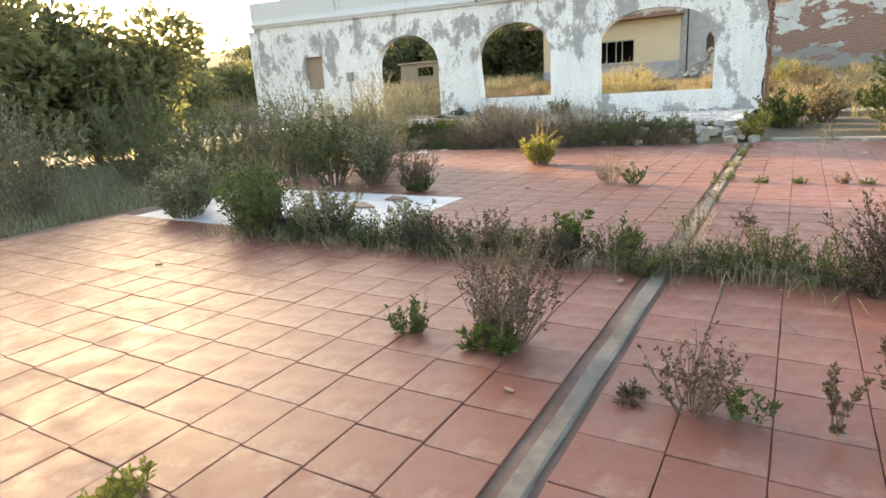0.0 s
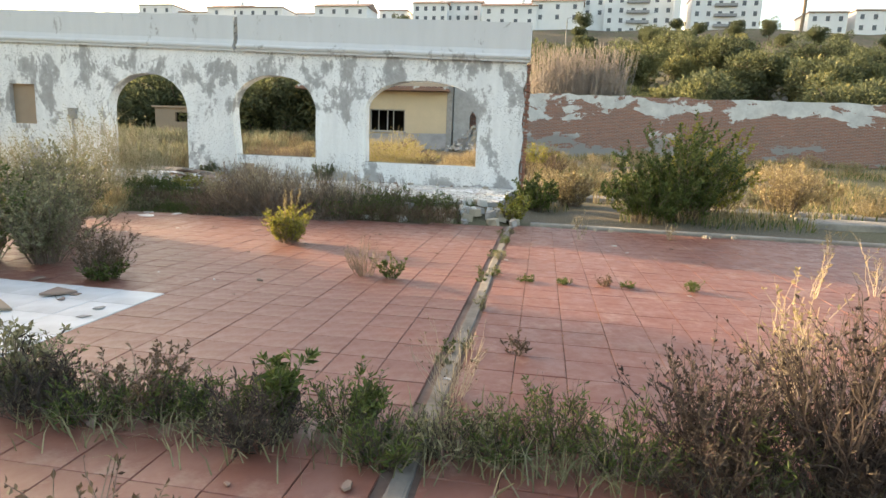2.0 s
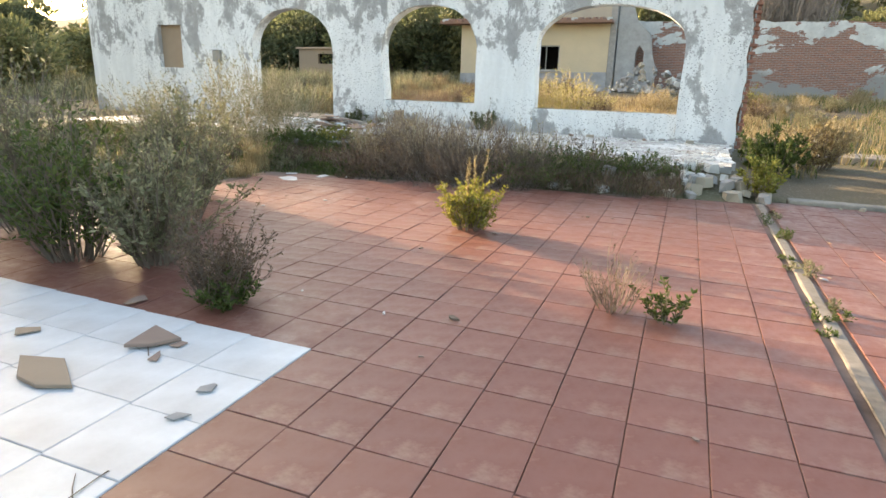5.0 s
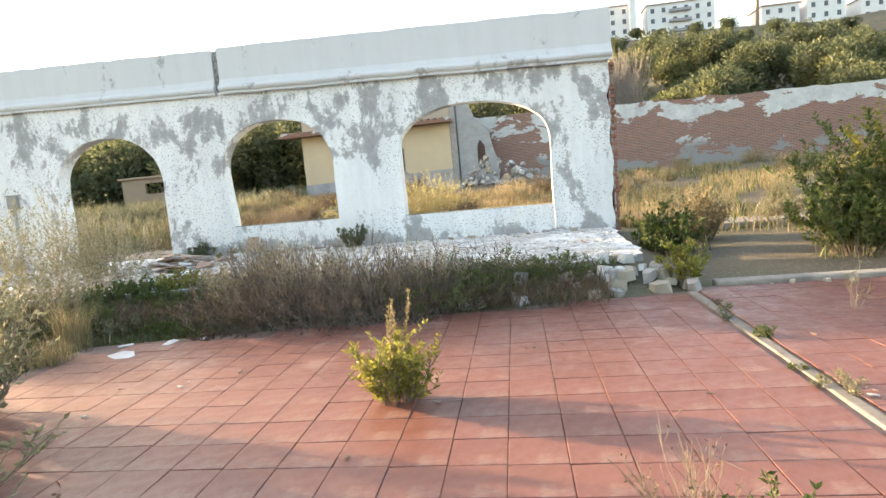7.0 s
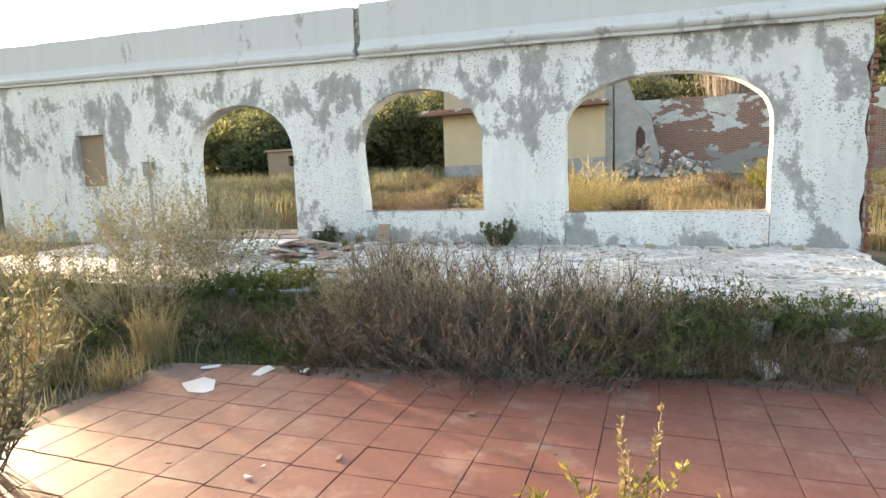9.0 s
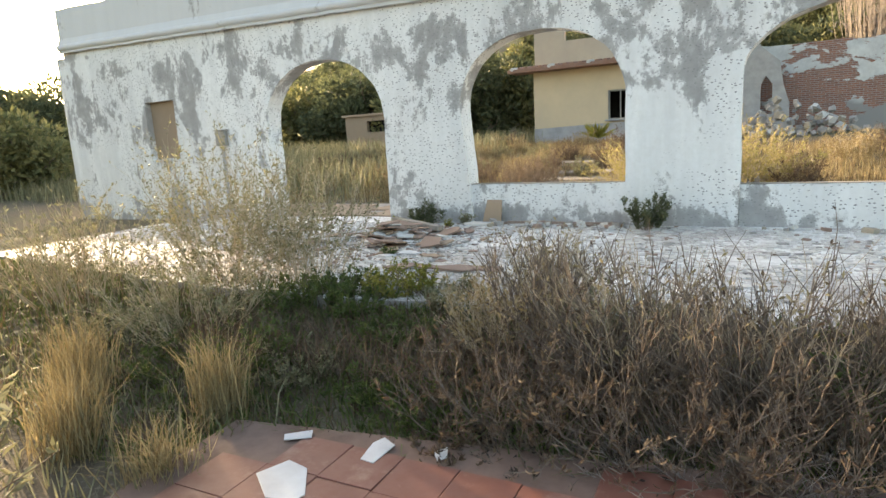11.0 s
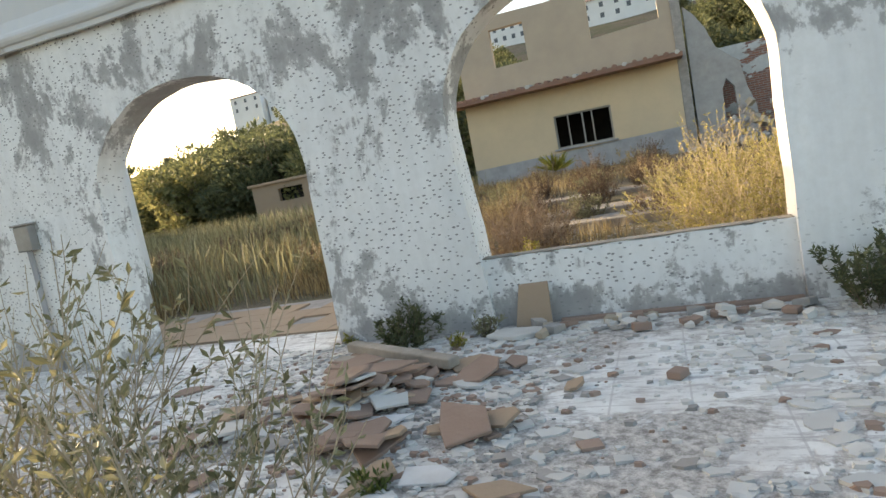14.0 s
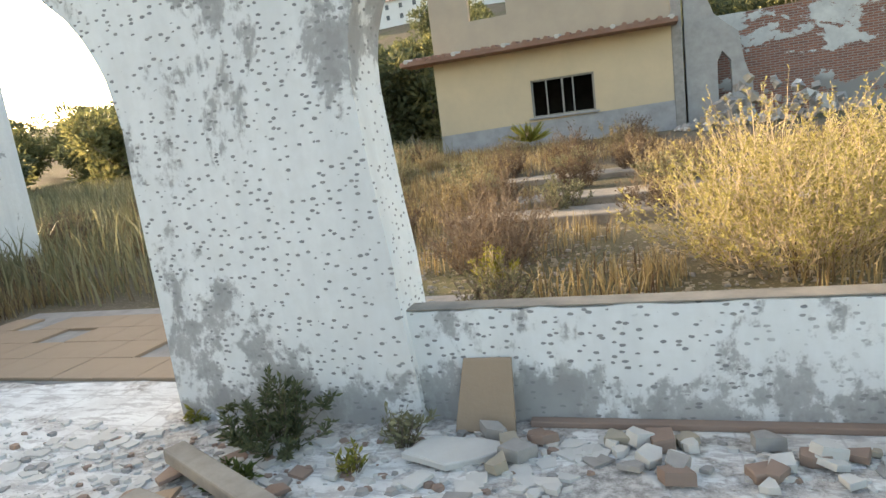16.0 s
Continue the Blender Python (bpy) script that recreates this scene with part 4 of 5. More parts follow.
# ---- open yard beside the arcade ----
for k, (x, y, h, sp, st, lv, lm, lab) in enumerate((
        (3.0, 15.5, 1.75, 1.25, 70, 9000, L_GREEN, "large dark green bush at the patio edge"),
        (3.75, 16.3, 1.85, 1.0, 45, 5200, L_YELLOW, "yellow-green sunlit bush beside the dark one"),
        (2.3, 14.9, 1.1, 0.9, 46, 5200, L_GREEN, "dense green bush at the patio edge"),
        (5.6, 17.4, 1.25, 0.7, 60, 1800, L_STRAW, "upright straw-coloured bush in the yard"),
        (0.1, 16.2, 0.75, 0.7, 44, 2600, L_GREEN, "green weed thicket at the terrace corner"),
        (0.9, 17.3, 0.9, 0.7, 44, 1800, L_STRAW, "dry shrub at the end of the arcade"),
        (-0.25, 13.75, 0.55, 0.35, 18, 700, L_YELLOW, "yellow-green weed at the strip's end"),
        (8.4, 16.8, 0.8, 1.0, 40, 2600, L_YELLOW, "low yellow-green bush in the yard"),
        (10.2, 18.5, 1.2, 1.2, 40, 2600, L_GREEN, "green bush in the yard"),
        (7.2, 20.5, 1.0, 1.2, 40, 2400, L_STRAW, "dry shrub in the yard"))):
    shrub("yard_bush", x, y, h * 1.25, sp * 1.3, st, int(lv * 1.5), lm, TWIG, lab, 140 + k, (0.075, 0.034), 0.009, 0.2, forks=4)

# ---- brush along the terrace edge ----
for k, (x, y, h, sp, st, lv, lm, tm, lab) in enumerate((
        (-5.55, 12.95, 0.62, 0.8, 80, 1500, L_BROWN, TWIG, "dead purple-brown brushwood before the terrace"),
        (-4.75, 13.1, 0.7, 1.0, 130, 1300, L_BROWN, TWIG, "dead purple-brown brushwood before the terrace"),
        (-3.95, 13.1, 0.68, 1.0, 140, 1300, L_BROWN, TWIG, "dry brushwood with a few brown leaves"),
        (-3.2, 13.3, 0.55, 0.8, 80, 2600, L_GREEN, TWIG, "tangled brush with green shoots"),
        (-2.4, 13.6, 0.45, 0.6, 70, 2200, L_GREEN, TWIG, "low green brush at the terrace edge"),
        (-1.7, 13.85, 0.32, 0.5, 50, 1500, L_GREEN, TWIG, "low green weeds at the terrace edge"),
        (-5.9, 13.55, 0.7, 0.6, 80, 1300, L_STRAW, PALE_TWIG, "pale dry brush before the terrace"),
        (-5.2, 13.75, 0.6, 0.6, 60, 700, L_OLIVE, PALE_TWIG, "pale dry brush against the terrace"),
        (-7.15, 14.15, 0.38, 0.42, 50, 2400, L_YELLOW, TWIG, "bushy yellow-flowered weed at the terrace edge"),
        (-6.75, 13.55, 0.25, 0.5, 50, 1900, L_GREEN, TWIG, "low green weed before the terrace"),
        (-5.85, 14.35, 0.85, 0.5, 70, 500, L_STRAW, PALE_TWIG, "bare pale stems on the terrace edge"),
        (-8.35, 14.3, 1.6, 0.75, 70, 3600, L_OLIVE, PALE_TWIG, "silvery olive-leaved bush at the terrace"),
        (-9.2, 14.2, 2.0, 0.95, 80, 4800, L_OLIVE, PALE_TWIG, "tall silvery olive-leaved bush at the terrace"),
        (-8.7, 13.2, 0.95, 0.85, 80, 3000, L_OLIVE, PALE_TWIG, "silvery olive-leaved bush beside the terrace"),
        (-10.6, 13.4, 1.5, 1.0, 70, 3000, L_OLIVE, PALE_TWIG, "tall silvery olive-leaved bush"),
        (-4.95, 13.5, 0.95, 0.75, 70, 420, L_STRAW, PALE_TWIG, "tall bare pale stalks over the brush"),
        (-4.1, 13.55, 1.0, 0.8, 70, 420, L_STRAW, PALE_TWIG, "tall bare pale stalks over the brush"),
        (-3.3, 13.6, 0.9, 0.7, 60, 420, L_STRAW, PALE_TWIG, "tall bare pale stalks over the brush"),
        (-2.6, 13.75, 0.7, 0.6, 50, 360, L_BROWN, TWIG, "bare brown stalks over the brush"),
        (-4.4, 12.75, 0.42, 1.0, 170, 500, L_SHADED, CANE, "fallen grey brushwood spilling on the tiles"),
        (-3.5, 12.95, 0.38, 0.9, 150, 500, L_SHADED, CANE, "fallen grey brushwood spilling on the tiles"),
        (-5.2, 12.7, 0.34, 0.8, 130, 700, L_SHADED, TWIG, "fallen brown brushwood spilling on the tiles"),
        (-7.6, 14.0, 0.34, 0.45, 50, 2300, L_GREEN, TWIG, "low dark green weed at the terrace edge"),
        (-7.95, 13.75, 0.4, 0.5, 50, 2300, L_GREEN, TWIG, "low dark green weed at the terrace edge"),
        (-6.55, 14.05, 0.3, 0.4, 44, 1300, L_OLIVE, PALE_TWIG, "low dry weed at the terrace edge"),
        (-7.3, 13.75, 0.26, 0.45, 50, 2000, L_GREEN, TWIG, "low green weed at the terrace edge"),
        (-7.75, 12.9, 0.5, 0.6, 60, 1900, L_GREEN, TWIG, "low green weed beside the patio"))):
    g = 1.3 if k < 6 else 1.0
    shrub("brush", x, y, h * g, sp * g, int(st * g), int(lv * g), lm, tm, lab, 180 + k, (0.045, 0.016), 0.0048, 0.2, forks=5, wild=0.34, foot=0.5)
for k, (x, y, h, sp) in enumerate(((-5.0, 13.35, 1.05, 1.1), (-4.2, 13.3, 1.15, 1.2), (-3.4, 13.4, 0.95, 1.0), (-5.7, 13.8, 0.95, 0.9))):
    shrub("brush", x, y, h, sp, 46, 260, L_BROWN, TWIG, "arching bare purple-brown branches over the brush", 600 + k, (0.035, 0.014), 0.0075, 0.5, forks=9, wild=0.26, foot=0.25)
for k, (x, y, h, n) in enumerate(((-7.4, 12.3, 0.75, 420), (-7.9, 11.6, 0.75, 400), (-7.1, 11.6, 0.5, 260), (-8.6, 12.1, 0.85, 420))):
    clump("tussock", x, y, h, 0.5, n, "pale dry grass tussock beside the patio", 220 + k, L_STRAW, "pale tussocks", 0.0028)
field("brush_litter", 8000, lambda r: (r.uniform(-8.5, -1.2), r.uniform(12.75, 14.1) + 0.0, 0.04 + height(-5, r.uniform(12.9, 13.6))), 0.22, L_BROWN, 47, "dead stems and leaf litter under the brush", 2.2, 0.004)

def on_bank(r):
    x, y = r.uniform(-13.5, -1.0), r.uniform(11.6, 14.2)
    if y < 12.75 + 0.14 * (x + 3) and x > -7.0:
        return None
    return x, y


field("ground_cover", 15000, on_bank, 0.2, L_GREEN, 49, "low dark green weeds covering the bank", 1.7, 0.006)
field("dry_cover", 7000, on_bank, 0.26, L_BROWN, 50, "dry brown weeds covering the bank", 1.3, 0.004)
field("side_grass", 9000, lambda r: (r.uniform(-14, -7.0), r.uniform(1.5, 12.5)), 0.35, L_OLIVE, 51, "dusty grass beside the patio", 1.1, 0.006)
for k, (x, y, h, sp, lv, lm, lab) in enumerate(((-6.2, 12.75, 0.3, 0.5, 1800, L_GREEN, "low green weed on the bank"), (-7.3, 12.9, 0.32, 0.5, 1800, L_OLIVE, "low olive weed on the bank"), (-8.2, 12.6, 0.45, 0.6, 2200, L_GREEN, "low green weed on the bank"),
                                                (-6.6, 12.95, 0.24, 0.5, 1600, L_GREEN, "low green weed on the bank"), (-9.0, 12.7, 0.6, 0.7, 2400, L_OLIVE, "dusty olive weed on the bank"), (-5.75, 12.45, 0.22, 0.4, 1300, L_BROWN, "low brown weed on the bank"))):
    shrub("weed", x, y, h, sp, 50, lv, lm, TWIG, lab, 520 + k, (0.045, 0.014), 0.003, 0.1, wild=0.35, foot=0.5)

# bushes crowding the patio's left field
for k, (x, y, h, sp, lm, lab) in enumerate((
        (-4.75, 8.0, 1.15, 0.65, L_OLIVE, "big dusty olive bush on the patio"), (-5.4, 7.8, 1.45, 0.8, L_GREEN, "big dusty green bush on the patio"),
        (-5.7, 9.2, 1.4, 0.8, L_OLIVE, "big dusty olive bush on the patio"), (-6.5, 8.2, 1.75, 0.95, L_OLIVE, "tall dusty bush at the patio side"),
        (-6.6, 10.2, 1.45, 0.8, L_OLIVE, "tall dusty bush at the patio side"), (-7.6, 7.2, 1.9, 1.1, L_GREEN, "tall green bush beside the patio"),
        (-5.6, 5.4, 0.9, 0.7, L_OLIVE, "dusty bush at the white floor patch"), (-8.6, 9.2, 2.0, 1.2, L_OLIVE, "tall dusty bush beside the patio"),
        (-8.4, 5.0, 1.9, 1.1, L_OLIVE, "tall dusty bush beside the patio"), (-9.6, 7.4, 2.2, 1.3, L_GREEN, "tall green bush beside the patio"),
        (-7.4, 3.2, 1.5, 1.0, L_OLIVE, "dusty bush beside the patio"), (-4.6, 5.6, 0.75, 0.5, L_GREEN, "green bush at the white floor patch"))):
    shrub("bush", x, y, h, sp, 60, 4200, lm, TWIG, lab, 240 + k, (0.055, 0.022), 0.007, 0.12, forks=4)

# ---- weeds on the tiled patio ----
shrub("weed", -3.03, 10.2, 0.62, 0.46, 60, 3000, L_YELLOW, TWIG, "yellow-green patio weed with tall dry spikes", 300, (0.05, 0.018), 0.005, 0.15, tops=4)
shrub("weed", -1.42, 8.62, 0.5, 0.42, 40, 260, L_BROWN, TWIG, "bare reddish twigs of a dead patio weed", 301, (0.022, 0.01), 0.004, 0.4)
shrub("weed", -1.08, 8.55, 0.34, 0.2, 10, 420, L_GREEN, TWIG, "dark seed stalks with a green shoot", 302, (0.04, 0.018), 0.006, 0.2)
shrub("weed", -3.77, 7.6, 0.72, 0.48, 70, 3000, L_BROWN, TWIG, "russet-headed bushy patio weed", 303, (0.03, 0.012), 0.004, 0.3)
shrub("weed", -3.65, 7.55, 0.3, 0.32, 26, 1000, L_GREEN, TWIG, "green shoots under a russet weed", 304, (0.04, 0.016), 0.004, 0.2)
shrub("weed", -0.47, 3.6, 0.78, 0.42, 60, 2800, L_BROWN, TWIG, "russet feathery weed in a tile joint", 305, (0.026, 0.011), 0.0035, 0.25)
shrub("weed", -0.52, 3.5, 0.22, 0.28, 24, 700, L_GREEN, TWIG, "green leafy foot of a russet weed", 306, (0.05, 0.02), 0.0035, 0.1)
shrub("weed", -1.05, 3.52, 0.26, 0.22, 16, 420, L_GREEN, TWIG, "small green and russet weed in a joint", 307, (0.035, 0.016), 0.0035, 0.1)
shrub("weed", 0.5, 3.3, 0.42, 0.28, 26, 700, L_BROWN, TWIG, "dark russet weed in a tile joint", 308, (0.026, 0.012), 0.004, 0.25)
shrub("weed", 0.98, 3.35, 0.42, 0.1, 4, 260, L_BROWN, TWIG, "dark upright seed spike in a joint", 309, (0.028, 0.014), 0.005, 0.45, forks=1)
shrub("weed", 1.2, 3.5, 0.5, 0.12, 5, 260, L_BROWN, TWIG, "dark upright seed spike in a joint", 310, (0.028, 0.014), 0.005, 0.45, forks=1)
shrub("weed", 1.75, 3.75, 0.42, 0.3, 16, 1100, L_GREEN, TWIG, "bright green leafy weed in a joint", 311, (0.055, 0.026), 0.004, 0.05)
shrub("weed", -1.1, 1.85, 0.2, 0.25, 16, 500, L_YELLOW, TWIG, "small yellow-green weed on the tiles", 312, (0.035, 0.015), 0.003, 0.05)
shrub("weed", -0.72, 5.25, 0.5, 0.16, 12, 900, L_GREEN, TWIG, "upright bright green leafy weed", 313, (0.06, 0.022), 0.005, 0.05)
shrub("weed", -0.3, 5.3, 0.36, 0.16, 10, 600, L_GREEN, TWIG, "upright green leafy weed in the joint", 314, (0.05, 0.022), 0.004, 0.05)
# dead bushes: dark brown growth plus shade painted into twigs and leaves
shrub("weed", 1.95, 5.3, 0.95, 0.75, 150, 3000, L_SHADED, DEAD, "dark tangled dead bush on the joint", 315, (0.03, 0.013), 0.005, 0.3, forks=5)
shrub("weed", 2.6, 5.4, 1.1, 0.8, 150, 2400, L_SHADED, DEAD, "dark tangled dead bush on the joint", 316, (0.03, 0.013), 0.005, 0.3, forks=5)
shrub("weed", 1.35, 5.35, 0.7, 0.55, 80, 2600, L_SHADED, DEAD, "dark brown dead bush on the joint", 327, (0.03, 0.012), 0.004, 0.2, forks=5)
shrub("weed", 3.3, 5.5, 0.9, 0.7, 120, 2400, L_SHADED, DEAD, "dark tangled dead bush on the joint", 328, (0.03, 0.013), 0.005, 0.2, forks=5)
shrub("weed", 1.9, 6.0, 0.9, 0.4, 22, 600, L_STRAW, PALE_TWIG, "dry pale stalks over the dead bush", 317, (0.03, 0.014), 0.004, 0.55)
shrub("weed", -1.45, 5.2, 0.45, 0.4, 40, 1400, L_BROWN, TWIG, "russet weed along the joint", 318, (0.03, 0.012), 0.0035, 0.2)
shrub("weed", -2.2, 5.15, 0.5, 0.45, 40, 1600, L_OLIVE, TWIG, "dusty olive weed along the joint", 319, (0.04, 0.016), 0.004, 0.15)
shrub("weed", -3.1, 5.1, 0.7, 0.5, 44, 2200, L_OLIVE, TWIG, "dusty olive bush along the joint", 320, (0.045, 0.018), 0.005, 0.15)
shrub("weed", -3.9, 5.0, 0.9, 0.6, 44, 2600, L_GREEN, TWIG, "dusty green bush along the joint", 321, (0.05, 0.02), 0.005, 0.15)
shrub("weed", 0.05, 5.75, 0.6, 0.3, 22, 120, L_BROWN, PALE_TWIG, "fine bare stalks over the strip", 322, (0.02, 0.01), 0.0025, 0.5)
rng = random.Random(55)
x = -4.2
k = 0
while x < 7.5:
    g = rng.random()
    shrub("weed", x, 5.12 + 0.03 * x + rng.uniform(-0.12, 0.22), rng.uniform(0.22, 0.46), 0.38, 60, 850, L_GREEN if g < 0.4 else L_OLIVE if g < 0.5 else L_SHADED, DEAD,
          "low green weeds in the open joint" if g < 0.4 else "low olive weeds in the open joint" if g < 0.5 else "low brown dead weeds in the open joint", 330 + k, (0.04, 0.010), 0.003, 0.05, group="weeds along the joint")
    x += rng.uniform(0.22, 0.36)
    k += 1
for k, (x, y) in enumerate(((0.25, 3.28), (0.7, 3.32), (1.4, 3.42), (1.6, 3.45), (2.2, 3.5), (2.8, 3.5), (0.35, 6.6), (0.3, 8.9), (0.7, 8.95), (1.1, 9.0), (1.35, 9.0), (2.0, 9.05), (-0.2, 12.6), (-0.15, 11.4), (0.05, 12.9))):
    shrub("weed", x, y, rng.uniform(0.1, 0.22), 0.16, 10, 190, L_GREEN if k % 3 else L_BROWN, TWIG, "small weed rooted in a tile joint", 400 + k, (0.035, 0.013), 0.0025, 0.1, group="small joint weeds")
for k in range(16):
    y = rng.uniform(5.8, 13.0)
    shrub("weed", shear(-0.06, y) + rng.choice((-0.06, 0.06)), y, rng.uniform(0.06, 0.2), 0.12, 8, 120, L_OLIVE if k % 2 else L_GREEN, TWIG, "small weed along the cement strip", 470 + k, (0.03, 0.011), 0.002, 0.1, group="strip weeds")
field("joint_litter", 5200, lambda r: (lambda x: (x, 5.15 + 0.03 * x + r.gauss(0, 0.16), 0.075))(r.uniform(-4.5, 8)), 0.2, L_OLIVE, 48, "dry weeds and litter along the open joint", 1.6, 0.004)
for k, (x, y, h) in enumerate(((2.4, 12.8, 0.6), (0.95, 12.2, 0.55), (4.6, 12.4, 0.7), (3.9, 9.5, 0.75), (3.2, 9.2, 0.7))):
    shrub("weed", x, y, h, 0.16, 6, 160, L_STRAW, PALE_TWIG, "tall dry stalk rising from the tiles", 430 + k, (0.03, 0.012), 0.004, 0.5, group="dry stalks")

# plants at the foot of the arcade
for k, (x, y, h, sp, lv, lm, lab) in enumerate(((-5.6, 17.8, 0.62, 0.45, 2600, L_DARK, "dark green weed at the pier foot"), (-8.95, 17.85, 0.4, 0.45, 1900, L_DARK, "dark green weed at the pier foot"),
                                                (-9.0, 17.5, 0.14, 0.25, 520, L_GREEN, "low green weed among tile shards"), (-8.28, 17.88, 0.25, 0.12, 240, L_OLIVE, "dry weed in the jamb corner"),
                                                (-9.65, 18.1, 0.12, 0.14, 160, L_YELLOW, "tiny weed at the arch threshold"), (-8.2, 15.6, 0.12, 0.2, 260, L_GREEN, "tiny weed on the terrace floor"),
                                                (-8.45, 17.65, 0.16, 0.12, 120, L_YELLOW, "tiny yellow weed at the pier foot"))):
    shrub("weed", x, y, h, sp, 26, lv, lm, TWIG, lab, 450 + k, (0.05, 0.016), 0.003, 0.1, z=0.395)


# ---- rubble on the terrace ----
def shard(name, x, y, size, thick, mat, label, rng, z=0.402, tilt=(0, 0), turn=None, n=5, group=""):
    """A broken slab: an irregular plate with a chipped upper edge."""
    ring = []
    n = rng.choice((4, 4, 5, 5, 6))
    for k in range(n):
        a = 6.2832 * (k + rng.uniform(-0.36, 0.36)) / n
        r = rng.uniform(0.62, 1.2)
        ring.append((math.cos(a) * size[0] * r, math.sin(a) * size[1] * r))
    s = Soup()
    s.add([(px, py, 0) for px, py in ring] + [(px, py, thick * 0.8) for px, py in ring] + [(px * 0.96, py * 0.96, thick) for px, py in ring],
          [tuple(reversed(range(n))), tuple(range(2 * n, 3 * n))] + [(j * n + k, j * n + (k + 1) % n, (j + 1) * n + (k + 1) % n, (j + 1) * n + k) for j in (0, 1) for k in range(n)])
    ob = new(name, s.mesh(name, mat))
    lift = abs(math.sin(tilt[0])) * size[1] + abs(math.sin(tilt[1])) * size[0]
    ob.matrix_world = Matrix.LocRotScale((x, y, z + lift * 0.9), Euler((tilt[0], tilt[1], rng.uniform(0, 6.28) if turn is None else turn)), None)
    return tagged(ob, label, "tile shard" if "tile" in name else "rubble", group)


rng = random.Random(66)
# heap of broken tiles before the pier
for k in range(130):
    a, r = rng.uniform(0, 6.28), abs(rng.gauss(0, 0.65))
    x, y = -8.8 + math.cos(a) * r * 0.95, 16.6 + math.sin(a) * r * 1.25
    if y > 17.7 or y < 14.4:
        continue
    up = 0.16 * max(0, 1 - r / 0.7) * rng.random()
    g = rng.uniform(0.09, 0.26) if k % 2 else rng.uniform(0.05, 0.13)
    red = rng.random()
    shard("tile_shard", x, y, (g, g * rng.uniform(0.5, 0.9)), 0.018, SHARD if red < 0.55 else SHARD_BACK if red < 0.8 else CHIP,
          "broken reddish tile shard in the heap" if red < 0.55 else "broken sandy tile shard in the heap" if red < 0.8 else "broken white tile shard in the heap",
          rng, 0.402 + up, (rng.uniform(-0.22, 0.22), rng.uniform(-0.22, 0.22)), group="tile heap")
for x, y, g, t, lab, m in ((-8.95, 17.0, (0.24, 0.2), 0.02, "large reddish tile piece on the heap", SHARD), (-8.6, 17.05, (0.22, 0.15), 0.02, "dark reddish tile piece under the beam", SHARD), (-8.14, 17.17, (0.24, 0.17), 0.03, "large flat sandy tile piece", SHARD_BACK), (-7.93, 16.15, (0.2, 0.14), 0.03, "flat pale tile piece on the floor", SHARD_BACK),
                           (-7.97, 17.82, (0.25, 0.13), 0.05, "pinkish white broken plate at the wall", CHIP), (-6.97, 15.0, (0.36, 0.14), 0.03, "long brown tile piece at the edge", SHARD),
                           (-7.56, 14.98, (0.22, 0.19), 0.03, "square brown tile piece at the edge", SHARD), (-7.6, 15.55, (0.16, 0.1), 0.025, "flat brown tile piece", SHARD_BACK),
                           (-8.75, 16.8, (0.34, 0.15), 0.025, "large flat reddish tile piece on the heap", SHARD), (-8.45, 16.25, (0.2, 0.1), 0.02, "flat white tile piece", WHITE_TILE),
                           (-9.1, 16.0, (0.2, 0.14), 0.02, "flat grey tile piece", MORTAR),
                           (-7.95, 15.69, (0.15, 0.1), 0.02, "flat white tile piece", WHITE_TILE), (-8.12, 15.45, (0.14, 0.1), 0.02, "flat white tile piece", WHITE_TILE), (-6.62, 15.04, (0.15, 0.12), 0.03, "brown tile piece at the edge", SHARD),
                           (-7.35, 15.02, (0.14, 0.1), 0.03, "small brown tile piece at the edge", SHARD)):
    shard("tile_piece", x, y, g, t * 0.65, m, lab, rng, 0.405 + (0.14 if x < -8.7 and y > 16.5 else 0), (0.04, 0.03), 0.3)
# board leaning on the sill wall
s = bevelled((-0.15, 0, 0), (0.15, 0.022, 0.36), 0.004)
s.v = [(x + (0.06 if (z > 0.3 and x < 0) else 0), y, z) for x, y, z in s.v]
bd = new("board", s.mesh("board", SHARD_BACK))
bd.matrix_world = pose(-7.91, 18.03, 0.405, -14, 0, 2)
tagged(bd, "sandy tile slab leaning on the sill wall", "board")
for x, y, l, ang in ((-8.80, 17.32, 1.17, -25), (-8.96, 17.12, 0.6, -15)):
    bm_ = new("beam", bevelled((-l / 2, -0.06, 0), (l / 2, 0.05, 0.075), 0.012).mesh("beam", TIMBER))
    bm_.matrix_world = pose(x, y, 0.46, 0, 2, ang)
    tagged(bm_, "grey weathered timber beam on the shards", "beam")
# bricks and lumps along the foot of the wall
for k in range(60):
    x = rng.uniform(-8.1, -5.95) if k < 46 else rng.uniform(-4.5, -1.0)
    g = rng.uniform(0.03, 0.085)
    m = (CHIP, CHIP, SHARD, MORTAR, ROCK)[k % 5]
    shard("plaster_lump", x, 17.98 - abs(rng.gauss(0, 0.14)), (g, g * 0.8), g * rng.uniform(0.4, 0.8), m, "white plaster lump at the wall foot" if m is CHIP else "broken masonry lump at the wall foot", rng, 0.402, (rng.uniform(-0.2, 0.2), rng.uniform(-0.2, 0.2)), group="lumps at the wall foot")
for x, y, a in ((-6.75, 17.75, 20), (-6.1, 17.8, -35), (-6.85, 16.75, 60)):
    b = new("brick", bevelled((-0.055, -0.04, 0), (0.05, 0.045, 0.045), 0.008).mesh("brick", SHARD))
    b.matrix_world = pose(x, y, 0.402, 0, 0, a)
    tagged(b, "broken red brick lying on the terrace", "brick")
